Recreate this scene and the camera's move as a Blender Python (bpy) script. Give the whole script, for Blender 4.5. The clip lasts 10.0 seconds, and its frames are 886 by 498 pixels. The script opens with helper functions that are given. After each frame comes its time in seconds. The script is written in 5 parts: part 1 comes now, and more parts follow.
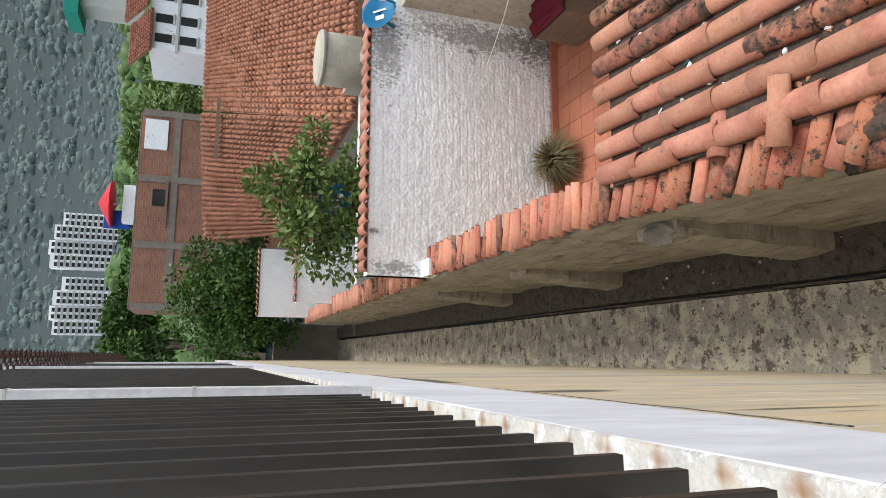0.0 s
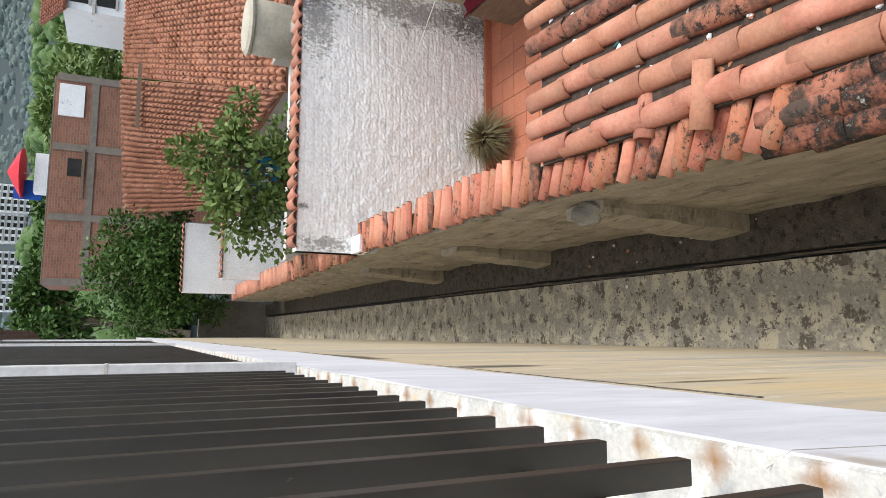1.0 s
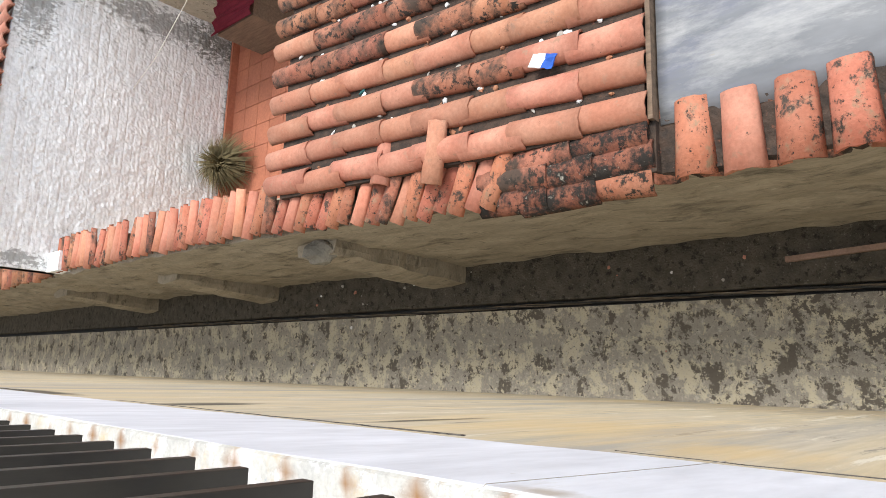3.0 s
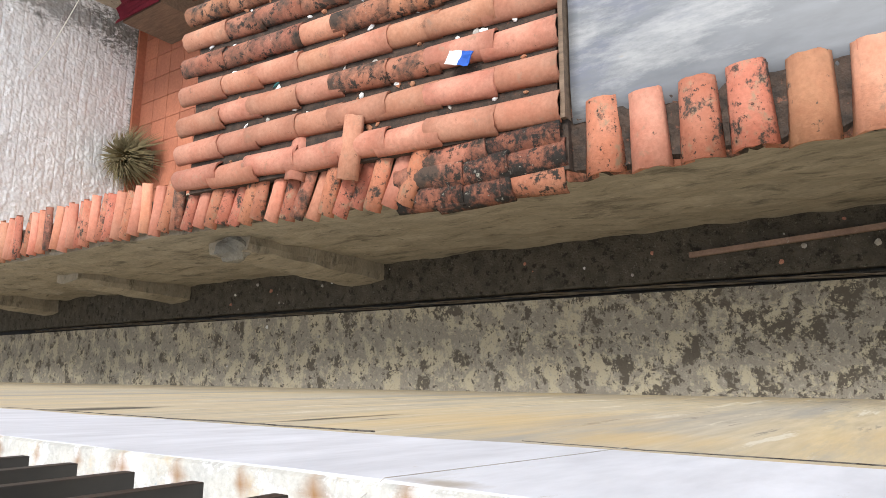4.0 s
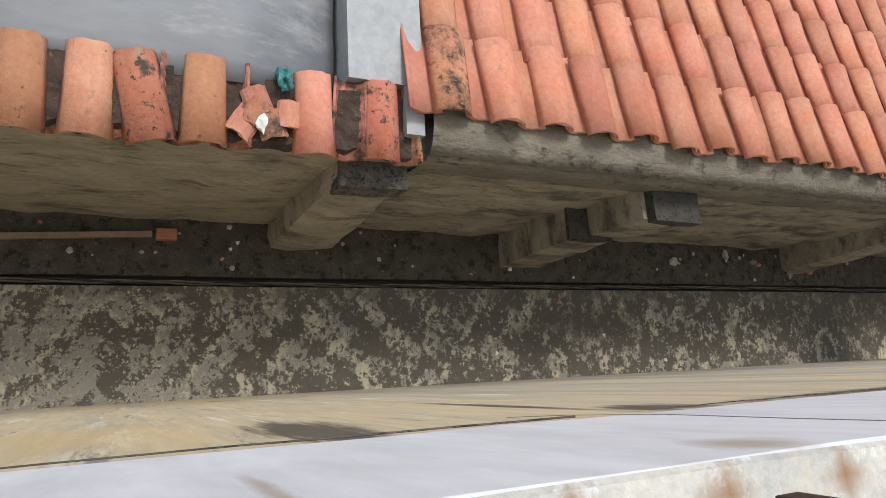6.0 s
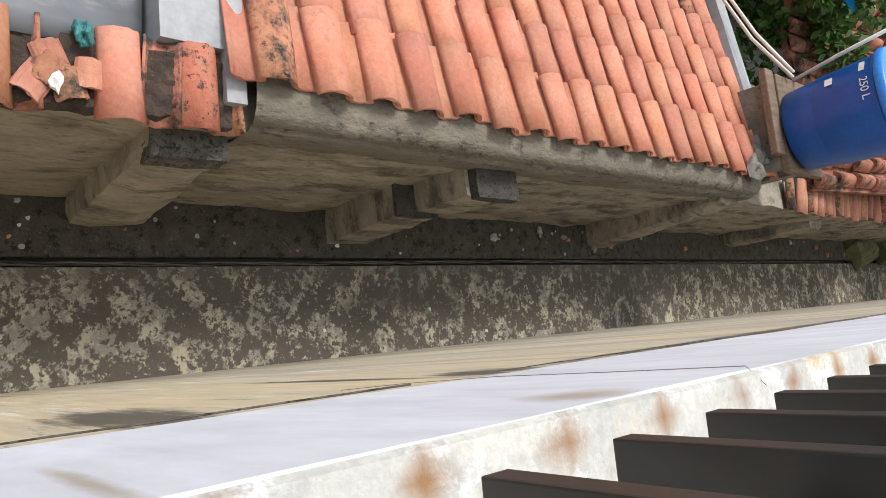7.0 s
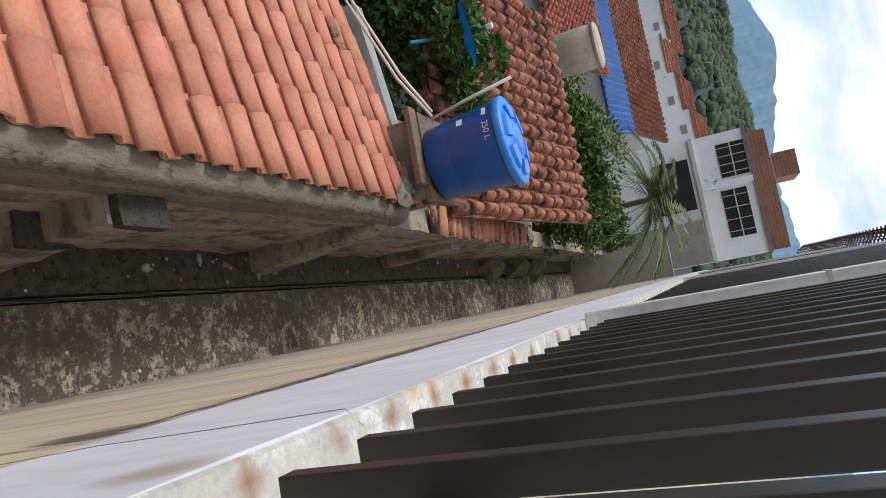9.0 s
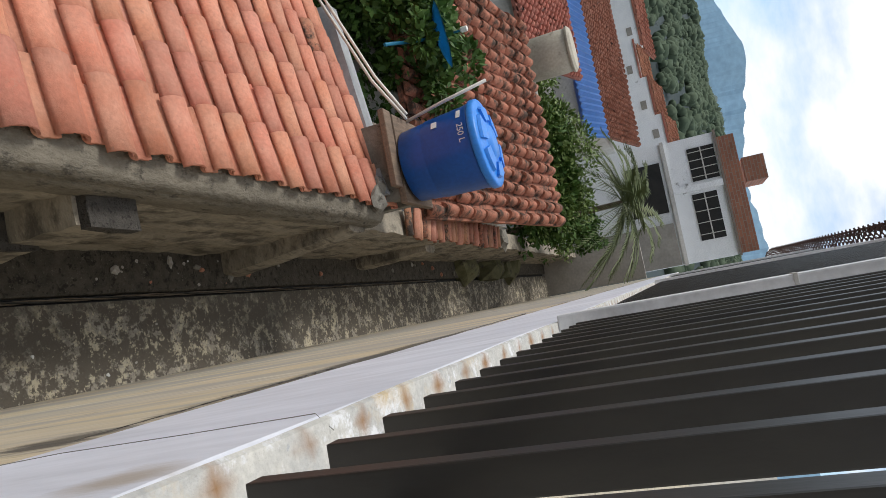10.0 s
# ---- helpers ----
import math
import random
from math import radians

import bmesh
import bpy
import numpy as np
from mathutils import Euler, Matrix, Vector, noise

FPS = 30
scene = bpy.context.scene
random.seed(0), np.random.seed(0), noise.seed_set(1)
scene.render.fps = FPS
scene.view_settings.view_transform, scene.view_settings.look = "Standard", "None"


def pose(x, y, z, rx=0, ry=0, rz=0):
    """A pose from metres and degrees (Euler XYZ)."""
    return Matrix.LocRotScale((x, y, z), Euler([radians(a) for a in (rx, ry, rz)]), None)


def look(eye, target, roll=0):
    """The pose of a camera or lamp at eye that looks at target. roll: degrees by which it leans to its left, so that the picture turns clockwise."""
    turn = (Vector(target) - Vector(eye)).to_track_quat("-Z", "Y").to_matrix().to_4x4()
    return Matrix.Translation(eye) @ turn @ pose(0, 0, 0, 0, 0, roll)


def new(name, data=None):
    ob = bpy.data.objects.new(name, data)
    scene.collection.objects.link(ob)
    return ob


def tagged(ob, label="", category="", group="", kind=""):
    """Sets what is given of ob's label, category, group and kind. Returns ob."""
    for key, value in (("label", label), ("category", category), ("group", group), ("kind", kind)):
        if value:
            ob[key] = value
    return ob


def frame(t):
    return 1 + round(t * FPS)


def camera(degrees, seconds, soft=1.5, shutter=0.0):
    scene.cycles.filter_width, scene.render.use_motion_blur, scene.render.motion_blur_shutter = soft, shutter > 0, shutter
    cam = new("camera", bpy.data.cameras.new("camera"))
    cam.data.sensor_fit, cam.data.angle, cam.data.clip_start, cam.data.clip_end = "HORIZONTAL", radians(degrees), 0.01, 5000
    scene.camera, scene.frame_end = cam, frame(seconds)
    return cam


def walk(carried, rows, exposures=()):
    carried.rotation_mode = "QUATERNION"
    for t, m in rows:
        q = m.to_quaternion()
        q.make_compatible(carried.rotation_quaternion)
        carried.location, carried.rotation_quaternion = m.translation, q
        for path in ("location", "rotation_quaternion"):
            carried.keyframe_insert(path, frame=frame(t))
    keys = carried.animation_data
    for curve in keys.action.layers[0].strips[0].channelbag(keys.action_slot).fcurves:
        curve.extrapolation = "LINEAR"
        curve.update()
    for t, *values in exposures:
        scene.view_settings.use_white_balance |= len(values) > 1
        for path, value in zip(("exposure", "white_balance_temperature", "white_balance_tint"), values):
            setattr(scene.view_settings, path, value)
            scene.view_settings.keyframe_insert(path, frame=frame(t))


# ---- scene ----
cam = camera(66.3, 10.0, soft=0.5)
PATH = [
    (0, (0.005, -0.028, 4.613), (0.319, 1.832, 3.949), -86.7),
    (0.5, (0.003, 0.0, 4.593), (0.318, 1.859, 3.927), -86.4),
    (1, (0.0, -0.007, 4.592), (0.249, 1.785, 3.74), -86.6),
    (1.5, (-0.001, -0.007, 4.591), (0.24, 1.665, 3.52), -84.8),
    (2, (-0.006, 0.002, 4.584), (0.322, 1.497, 3.296), -79.9),
    (2.5, (-0.006, 0.008, 4.578), (0.35, 1.416, 3.203), -78.2),
    (2.7, (-0.006, 0.01, 4.575), (0.364, 1.373, 3.159), -77.3),
    (4, (-0.012, 0.005, 4.545), (0.361, 1.137, 2.939), -74.8),
    (4.5, (-0.025, -0.04, 4.497), (0.416, 0.734, 2.706), -65.2),
    (5, (-0.027, -0.05, 4.447), (0.396, 0.062, 2.496), -18.0),
    (5.5, (-0.050, -0.039, 4.406), (0.290, -0.395, 2.467), 45.9),
    (6, (-0.041, -0.064, 4.379), (0.321, -0.938, 2.617), 67.0),
    (6.2, (-0.047, -0.059, 4.392), (0.276, -1.045, 2.683), 70.4),
    (7.3, (-0.049, -0.075, 4.345), (0.200, -1.525, 2.99), 76.4),
    (7.5, (-0.049, -0.091, 4.386), (0.182, -1.651, 3.156), 76.4),
    (8, (-0.045, -0.1, 4.389), (0.159, -1.82, 3.389), 76.6),
    (8.5, (-0.034, -0.106, 4.396), (0.146, -1.9, 3.532), 77.2),
    (9, (-0.032, -0.121, 4.397), (0.162, -1.973, 3.668), 77.3),
    (9.5, (-0.032, -0.125, 4.396), (0.161, -1.994, 3.709), 77.2),
    (10, (-0.031, -0.121, 4.401), (0.156, -2.0, 3.741), 77.5),
]
walk(cam, [(t, look(eye, target, roll)) for t, eye, target, roll in PATH],
     exposures=[(0.0, 0.62), (0.5, 0.95), (1.0, 0.78), (1.5, 0.52), (2.0, 0.80), (2.5, 0.89), (4.0, 0.85), (4.5, 0.82), (5.5, 0.42), (6.2, 0.48), (7.5, 0.77), (8.0, 0.60), (8.5, 0.68), (9.0, 0.24), (10.0, 0.18)])

# ---- daylight: bright overcast with broken cloud ----
SUN_EL, SUN_AZ = 60.0, 95.0
world = bpy.data.worlds.new("sky")
scene.world = world
world.use_nodes = True
wn, wl = world.node_tree.nodes, world.node_tree.links
wn.clear()
sky = wn.new("ShaderNodeTexSky")
sky.sky_type, sky.sun_disc = "NISHITA", False
sky.sun_elevation, sky.sun_rotation = radians(SUN_EL), radians(SUN_AZ)
sky.air_density, sky.dust_density, sky.ozone_density = 1.0, 0.2, 3.0
coord = wn.new("ShaderNodeTexCoord")
cmap = wn.new("ShaderNodeMapping")
cmap.inputs["Scale"].default_value = (1.0, 1.0, 2.2)
cloud = wn.new("ShaderNodeTexNoise")
cloud.inputs["Scale"].default_value, cloud.inputs["Detail"].default_value = 3.2, 7
cloud.inputs["Roughness"].default_value = 0.55
ramp = wn.new("ShaderNodeValToRGB")
ramp.color_ramp.elements[0].position, ramp.color_ramp.elements[1].position = 0.40, 0.58
mixs = wn.new("ShaderNodeMix")
mixs.data_type = "RGBA"
mixs.inputs["B"].default_value = (6.6, 6.8, 7.1, 1)
back = wn.new("ShaderNodeBackground")
back.inputs["Strength"].default_value = 0.14
wout = wn.new("ShaderNodeOutputWorld")
wl.new(coord.outputs["Generated"], cmap.inputs["Vector"])
wl.new(cmap.outputs[0], cloud.inputs["Vector"])
sepz = wn.new("ShaderNodeSeparateXYZ")
lift = wn.new("ShaderNodeMapRange")
lift.inputs["From Min"].default_value, lift.inputs["From Max"].default_value = 0.03, 0.30
lift.inputs["To Min"].default_value, lift.inputs["To Max"].default_value = -0.12, 0.09
addz = wn.new("ShaderNodeMath")
wl.new(coord.outputs["Generated"], sepz.inputs[0])
wl.new(sepz.outputs["Z"], lift.inputs["Value"])
wl.new(cloud.outputs["Fac"], addz.inputs[0])
wl.new(lift.outputs["Result"], addz.inputs[1])
wl.new(addz.outputs[0], ramp.inputs["Fac"])
wl.new(ramp.outputs["Color"], mixs.inputs["Factor"])
wl.new(sky.outputs["Color"], mixs.inputs["A"])
wl.new(mixs.outputs["Result"], back.inputs["Color"])
wl.new(back.outputs[0], wout.inputs["Surface"])

sun = new("sun", bpy.data.lights.new("sun", "SUN"))
sun.data.energy, sun.data.angle, sun.data.color = 1.9, radians(16), (1.0, 0.96, 0.9)
sun_dir = Vector((math.cos(radians(SUN_EL)) * math.sin(radians(SUN_AZ)), math.cos(radians(SUN_EL)) * math.cos(radians(SUN_AZ)), math.sin(radians(SUN_EL))))
sun.matrix_world = look(sun_dir * 30, (0, 0, 0))


# ---- materials ----
def surf(name, base, other, scale=6.0, rough=0.85, bump=0.3, bump_scale=60.0, spots=(), vary=0.0, stretch=(1, 1, 1), metal=0.0, hue=0.0, spec=0.3):
    """A weathered surface: two colours mixed by coarse and fine noise, shaped stains on top, a relief, and a shift from piece to piece."""
    m = bpy.data.materials.new(name)
    m.use_nodes = True
    n, l = m.node_tree.nodes, m.node_tree.links
    b = n["Principled BSDF"]
    geo = n.new("ShaderNodeNewGeometry")
    mp = n.new("ShaderNodeMapping")
    mp.inputs["Scale"].default_value = stretch
    l.new(geo.outputs["Position"], mp.inputs["Vector"])
    info = n.new("ShaderNodeObjectInfo")

    def tex(s, detail=6, r=0.6):
        t = n.new("ShaderNodeTexNoise")
        t.inputs["Scale"].default_value, t.inputs["Detail"].default_value, t.inputs["Roughness"].default_value = s, detail, r
        l.new(mp.outputs[0], t.inputs["Vector"])
        return t.outputs["Fac"]

    def remap(out, lo, hi):
        r = n.new("ShaderNodeMapRange")
        r.inputs["From Min"].default_value, r.inputs["From Max"].default_value = lo, hi
        l.new(out, r.inputs["Value"])
        return r.outputs["Result"]

    def mix(fac, a, c):
        x = n.new("ShaderNodeMix")
        x.data_type = "RGBA"
        l.new(fac, x.inputs["Factor"])
        for v, s in ((a, "A"), (c, "B")):
            if isinstance(v, tuple):
                x.inputs[s].default_value = (*v, 1)
            else:
                l.new(v, x.inputs[s])
        return x.outputs["Result"]

    col = mix(remap(tex(scale), 0.35, 0.65), base, other)
    fine = tex(scale * 9, 4)
    dark = n.new("ShaderNodeHueSaturation")
    l.new(col, dark.inputs["Color"])
    v = n.new("ShaderNodeMapRange")
    v.inputs["From Min"].default_value, v.inputs["From Max"].default_value = 0.25, 0.75
    v.inputs["To Min"].default_value, v.inputs["To Max"].default_value = 0.82, 1.12
    l.new(fine, v.inputs["Value"])
    value = v.outputs["Result"]
    if vary:
        k = n.new("ShaderNodeMapRange")
        k.inputs["To Min"].default_value, k.inputs["To Max"].default_value = 1 - vary, 1 + vary
        l.new(info.outputs["Random"], k.inputs["Value"])
        mul = n.new("ShaderNodeMath")
        mul.operation = "MULTIPLY"
        l.new(k.outputs["Result"], mul.inputs[0])
        l.new(value, mul.inputs[1])
        value = mul.outputs[0]
    l.new(value, dark.inputs["Value"])
    if hue:
        sh = n.new("ShaderNodeMath")
        sh.operation = "MULTIPLY"
        sh.inputs[1].default_value = 7.31
        fr = n.new("ShaderNodeMath")
        fr.operation = "FRACT"
        l.new(info.outputs["Random"], sh.inputs[0])
        l.new(sh.outputs[0], fr.inputs[0])
        k2 = n.new("ShaderNodeMapRange")
        k2.inputs["To Min"].default_value, k2.inputs["To Max"].default_value = 0.5 - hue, 0.5 + hue
        l.new(fr.outputs[0], k2.inputs["Value"])
        l.new(k2.outputs["Result"], dark.inputs["Hue"])
    col = dark.outputs["Color"]
    for c, s, lo, hi, *along in spots:
        fac = tex(s, 10, 0.72)
        if along:
            sy = n.new("ShaderNodeSeparateXYZ")
            l.new(geo.outputs["Position"], sy.inputs[0])
            g = n.new("ShaderNodeMapRange")
            g.inputs["From Min"].default_value, g.inputs["From Max"].default_value, g.inputs["To Max"].default_value = along
            l.new(sy.outputs["Y"], g.inputs["Value"])
            ad = n.new("ShaderNodeMath")
            l.new(fac, ad.inputs[0])
            l.new(g.outputs["Result"], ad.inputs[1])
            fac = ad.outputs[0]
        col = mix(remap(fac, lo, hi), col, c)
    l.new(col, b.inputs["Base Color"])
    b.inputs["Roughness"].default_value, b.inputs["Metallic"].default_value = rough, metal
    b.inputs["Specular IOR Level"].default_value = spec
    if bump:
        bp = n.new("ShaderNodeBump")
        bp.inputs["Strength"].default_value, bp.inputs["Distance"].default_value = min(1, bump), 0.01 if bump < 1 else 0.02
        l.new(tex(bump_scale, 6), bp.inputs["Height"])
        l.new(bp.outputs["Normal"], b.inputs["Normal"])
    return m


def stain(m, colour, patches, grain=9.0, ragged=1.1, edge=0.45, fine=0.8, squash=(1, 1, 1)):
    """Stains with a place and a size of their own, ragged at their edges; patches are (centre, radii)."""
    n, l = m.node_tree.nodes, m.node_tree.links
    b = n["Principled BSDF"]
    geo = n.new("ShaderNodeNewGeometry")
    mp = n.new("ShaderNodeMapping")
    mp.inputs["Scale"].default_value = squash
    l.new(geo.outputs["Position"], mp.inputs["Vector"])
    nz = n.new("ShaderNodeTexNoise")
    nz.inputs["Scale"].default_value, nz.inputs["Detail"].default_value, nz.inputs["Roughness"].default_value = grain, 9, 0.72
    l.new(mp.outputs[0], nz.inputs["Vector"])
    for centre, r in patches:
        off = n.new("ShaderNodeVectorMath")
        off.operation = "SUBTRACT"
        off.inputs[1].default_value = centre
        div = n.new("ShaderNodeVectorMath")
        div.operation = "DIVIDE"
        div.inputs[1].default_value = r
        far = n.new("ShaderNodeVectorMath")
        far.operation = "LENGTH"
        l.new(geo.outputs["Position"], off.inputs[0])
        l.new(off.outputs[0], div.inputs[0])
        l.new(div.outputs[0], far.inputs[0])
        sway = n.new("ShaderNodeMath")
        sway.operation = "MULTIPLY_ADD"
        sway.inputs[1].default_value = ragged * 2
        l.new(nz.outputs["Fac"], sway.inputs[0])
        l.new(far.outputs["Value"], sway.inputs[2])
        mr = n.new("ShaderNodeMapRange")
        mr.inputs["From Min"].default_value, mr.inputs["From Max"].default_value, mr.inputs["To Max"].default_value = ragged + 1.0, ragged + 1.0 - edge, fine
        l.new(sway.outputs[0], mr.inputs["Value"])
        mx = n.new("ShaderNodeMix")
        mx.data_type = "RGBA"
        l.new(mr.outputs["Result"], mx.inputs["Factor"])
        l.new(b.inputs["Base Color"].links[0].from_socket, mx.inputs["A"])
        mx.inputs["B"].default_value = (*colour, 1)
        l.new(mx.outputs["Result"], b.inputs["Base Color"])


BLACK = (0.022, 0.020, 0.018)
M_CLAY = surf("fired_clay", (0.414, 0.171, 0.109), (0.486, 0.243, 0.165), 5, 0.8, 0.35, 90, [((0.33, 0.19, 0.13), 16, 0.58, 0.66), ((0.10, 0.066, 0.05), 7, 0.63, 0.74), ((0.045, 0.036, 0.03), 26, 0.64, 0.70), ((0.62, 0.57, 0.50), 70, 0.70, 0.75)], 0.16, hue=0.007)
M_CLAY_NEW = surf("newer_clay", (0.503, 0.185, 0.113), (0.541, 0.252, 0.169), 4, 0.75, 0.3, 90, [((0.40, 0.185, 0.125), 20, 0.58, 0.66), ((0.16, 0.09, 0.065), 9, 0.68, 0.80), ((0.68, 0.63, 0.56), 60, 0.72, 0.76)], 0.14, hue=0.006)
M_CLAY_OLD = surf("lichened_clay", (0.34, 0.13, 0.08), (0.44, 0.21, 0.13), 7, 0.92, 0.45, 60, [((0.055, 0.042, 0.034), 5, 0.48, 0.60), ((0.03, 0.026, 0.022), 16, 0.54, 0.64), ((0.30, 0.285, 0.24), 30, 0.60, 0.70)], 0.25, hue=0.01)
M_CLAY_SPOT = surf("spotted_clay", (0.387, 0.135, 0.08), (0.441, 0.18, 0.116), 6, 0.85, 0.4, 80, [((0.30, 0.20, 0.13), 12, 0.55, 0.65), ((0.06, 0.046, 0.037), 10, 0.55, 0.62), ((0.03, 0.026, 0.022), 34, 0.58, 0.63), ((0.60, 0.56, 0.49), 55, 0.70, 0.74)], 0.14, hue=0.007)
M_CLAY_MOSS = surf("mossy_roll_clay", (0.42, 0.165, 0.105), (0.30, 0.13, 0.085), 6, 0.9, 0.3, 50, [((0.50, 0.27, 0.19), 7, 0.56, 0.66), ((0.075, 0.052, 0.040), 4.5, 0.47, 0.60), ((0.045, 0.038, 0.03), 9, 0.58, 0.68)], 0.1)
M_CLAY_DULL = surf("ochre_clay", (0.396, 0.198, 0.111), (0.36, 0.158, 0.089), 5, 0.88, 0.35, 80, [((0.07, 0.055, 0.042), 18, 0.61, 0.67), ((0.56, 0.50, 0.42), 50, 0.70, 0.74)], 0.1)
M_CLAY_DIM = surf("weathered_clay", (0.34, 0.135, 0.088), (0.26, 0.115, 0.078), 3, 0.9, 0.3, 40, [(BLACK, 4, 0.57, 0.66), ((0.46, 0.27, 0.19), 5, 0.58, 0.66), ((0.07, 0.05, 0.04), 18, 0.58, 0.66)], 0.25, hue=0.012)
M_CLAY_SOOT = surf("sooty_clay", (0.30, 0.115, 0.07), (0.40, 0.18, 0.115), 7, 0.92, 0.45, 60, [((0.075, 0.052, 0.04), 4.5, 0.46, 0.60), ((0.035, 0.03, 0.025), 16, 0.53, 0.60), ((0.33, 0.30, 0.25), 34, 0.64, 0.70)], 0.2, hue=0.008)
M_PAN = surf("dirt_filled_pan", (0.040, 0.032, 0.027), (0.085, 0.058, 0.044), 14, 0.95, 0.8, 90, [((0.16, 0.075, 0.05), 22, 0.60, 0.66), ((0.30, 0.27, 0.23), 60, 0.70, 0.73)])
M_PAINT = surf("peeling_cream_floor", (0.262, 0.240, 0.200), (0.338, 0.310, 0.257), 16, 0.9, 0.8, 90, [((0.47, 0.42, 0.31), 4.2, 0.50, 0.54), ((0.40, 0.37, 0.31), 30, 0.55, 0.59), ((0.115, 0.101, 0.080), 4.6, 0.545, 0.575, 2.5, -1.5, 0.075), ((0.44, 0.395, 0.29), 18, 0.575, 0.60), ((0.105, 0.092, 0.074), 16, 0.57, 0.60, 3.0, -2.0, 0.05), ((0.070, 0.061, 0.049), 60, 0.60, 0.63)])
M_MOSS = surf("mossy_black_concrete", (0.062, 0.055, 0.044), (0.105, 0.092, 0.073), 9, 0.92, 1.0, 60, [((0.030, 0.027, 0.022), 14, 0.53, 0.60), ((0.17, 0.155, 0.125), 26, 0.60, 0.66), ((0.30, 0.28, 0.24), 90, 0.62, 0.67)])
# One dark blotch layer thickens towards -y, from y = 0.6 to -2.6.
M_RENDERED = surf("grey_rendered_wall", (0.370, 0.325, 0.255), (0.265, 0.235, 0.185), 3.2, 0.92, 0.7, 20, [((0.145, 0.128, 0.10), 5, 0.56, 0.66), ((0.42, 0.375, 0.30), 11, 0.61, 0.68), ((0.11, 0.097, 0.077), 2.2, 0.55, 0.68, 0.6, -2.6, 0.07), ((0.08, 0.070, 0.056), 30, 0.63, 0.68)], stretch=(1, 0.8, 2.2))
M_HEAD = surf("dirty_mortar_fillet", (0.225, 0.200, 0.157), (0.165, 0.147, 0.116), 5, 0.95, 1.0, 26, [((0.08, 0.071, 0.057), 9, 0.55, 0.63), ((0.30, 0.27, 0.22), 24, 0.66, 0.71)], stretch=(1, 0.6, 1.5))
M_BLOCK = surf("bare_concrete", (0.26, 0.245, 0.21), (0.18, 0.17, 0.145), 6, 0.9, 0.7, 40, [((0.07, 0.065, 0.055), 8, 0.58, 0.66)])
M_DARKBLOCK = surf("blackened_concrete", (0.15, 0.137, 0.118), (0.075, 0.068, 0.059), 16, 0.95, 0.9, 60, [((0.035, 0.03, 0.027), 40, 0.52, 0.58), ((0.28, 0.27, 0.25), 70, 0.64, 0.68)])
M_CREAM = surf("stained_cream_wall", (0.60, 0.49, 0.31), (0.51, 0.45, 0.35), 4.0, 0.8, 0.5, 40, [((0.40, 0.365, 0.295), 7, 0.54, 0.66), ((0.68, 0.62, 0.50), 12, 0.58, 0.63), ((0.38, 0.35, 0.30), 2.6, 0.52, 0.64, 0.5, -3.0, 0.10), ((0.27, 0.24, 0.195), 16, 0.60, 0.66)], stretch=(1, 1, 0.10))
M_WHITE = surf("white_painted_band", (0.74, 0.75, 0.80), (0.66, 0.67, 0.725), 1.6, 0.6, 0.2, 30, [((0.56, 0.54, 0.50), 6, 0.63, 0.76), ((0.47, 0.43, 0.38), 10, 0.665, 0.72), ((0.40, 0.36, 0.31), 30, 0.69, 0.73)], stretch=(1, 1, 0.3))
M_WHITEWALL = surf("whitewashed_brick", (0.90, 0.91, 0.915), (0.84, 0.85, 0.86), 3, 0.85, 0.35, 22, [((0.74, 0.72, 0.68), 6, 0.66, 0.74), ((0.12, 0.115, 0.10), 1.1, 0.63, 0.70), ((0.40, 0.39, 0.37), 14, 0.70, 0.76)])
M_WHITEDIM = surf("dirty_white_render", (0.62, 0.60, 0.56), (0.50, 0.48, 0.45), 2, 0.85, 0.3, 20, [((0.30, 0.28, 0.25), 1.5, 0.6, 0.7)])
M_GREYWALL = surf("grey_house_render", (0.36, 0.33, 0.29), (0.28, 0.26, 0.23), 1.5, 0.9, 0.3, 12, [((0.15, 0.14, 0.12), 1.0, 0.6, 0.7)])
M_STEEL = surf("black_painted_steel", (0.024, 0.022, 0.020), (0.042, 0.038, 0.030), 6, 0.46, 0.06, 60, [((0.08, 0.06, 0.035), 5, 0.63, 0.76), ((0.16, 0.14, 0.11), 60, 0.70, 0.74)], spec=0.5, stretch=(1, 1, 0.35))
M_POST = surf("white_painted_steel", (0.74, 0.74, 0.75), (0.66, 0.66, 0.67), 4, 0.5, 0.05, 40)
M_SHEET = surf("pale_tarpaulin", (0.150, 0.160, 0.176), (0.180, 0.189, 0.202), 1.1, 0.45, 0.03, 12, [((0.135, 0.145, 0.20), 1.4, 0.53, 0.70), ((0.30, 0.305, 0.31), 1.3, 0.48, 0.60), ((0.30, 0.27, 0.22), 3.0, 0.66, 0.74), ((0.05, 0.05, 0.05), 34, 0.75, 0.765), ((0.62, 0.62, 0.62), 40, 0.75, 0.77)], stretch=(1.6, 0.45, 1), spec=0.25)
M_GABLE = surf("pale_painted_gable", (0.36, 0.372, 0.382), (0.31, 0.322, 0.332), 2.0, 0.7, 0.1, 30, [((0.16, 0.15, 0.13), 4, 0.64, 0.72)])
# Blue here is the haze over the range, painted into its base colour.
M_RIDGE = surf("haze_blue_ridge", (0.20, 0.32, 0.43), (0.22, 0.34, 0.44), 0.004, 0.95, 0, 1, spec=0.0)
M_BRICK = surf("orange_brick", (0.36, 0.15, 0.085), (0.28, 0.125, 0.08), 9, 0.9, 0.4, 30, vary=0.25)
M_MORTAR = surf("mortar", (0.25, 0.21, 0.175), (0.19, 0.165, 0.14), 5, 0.9, 0.4, 30)
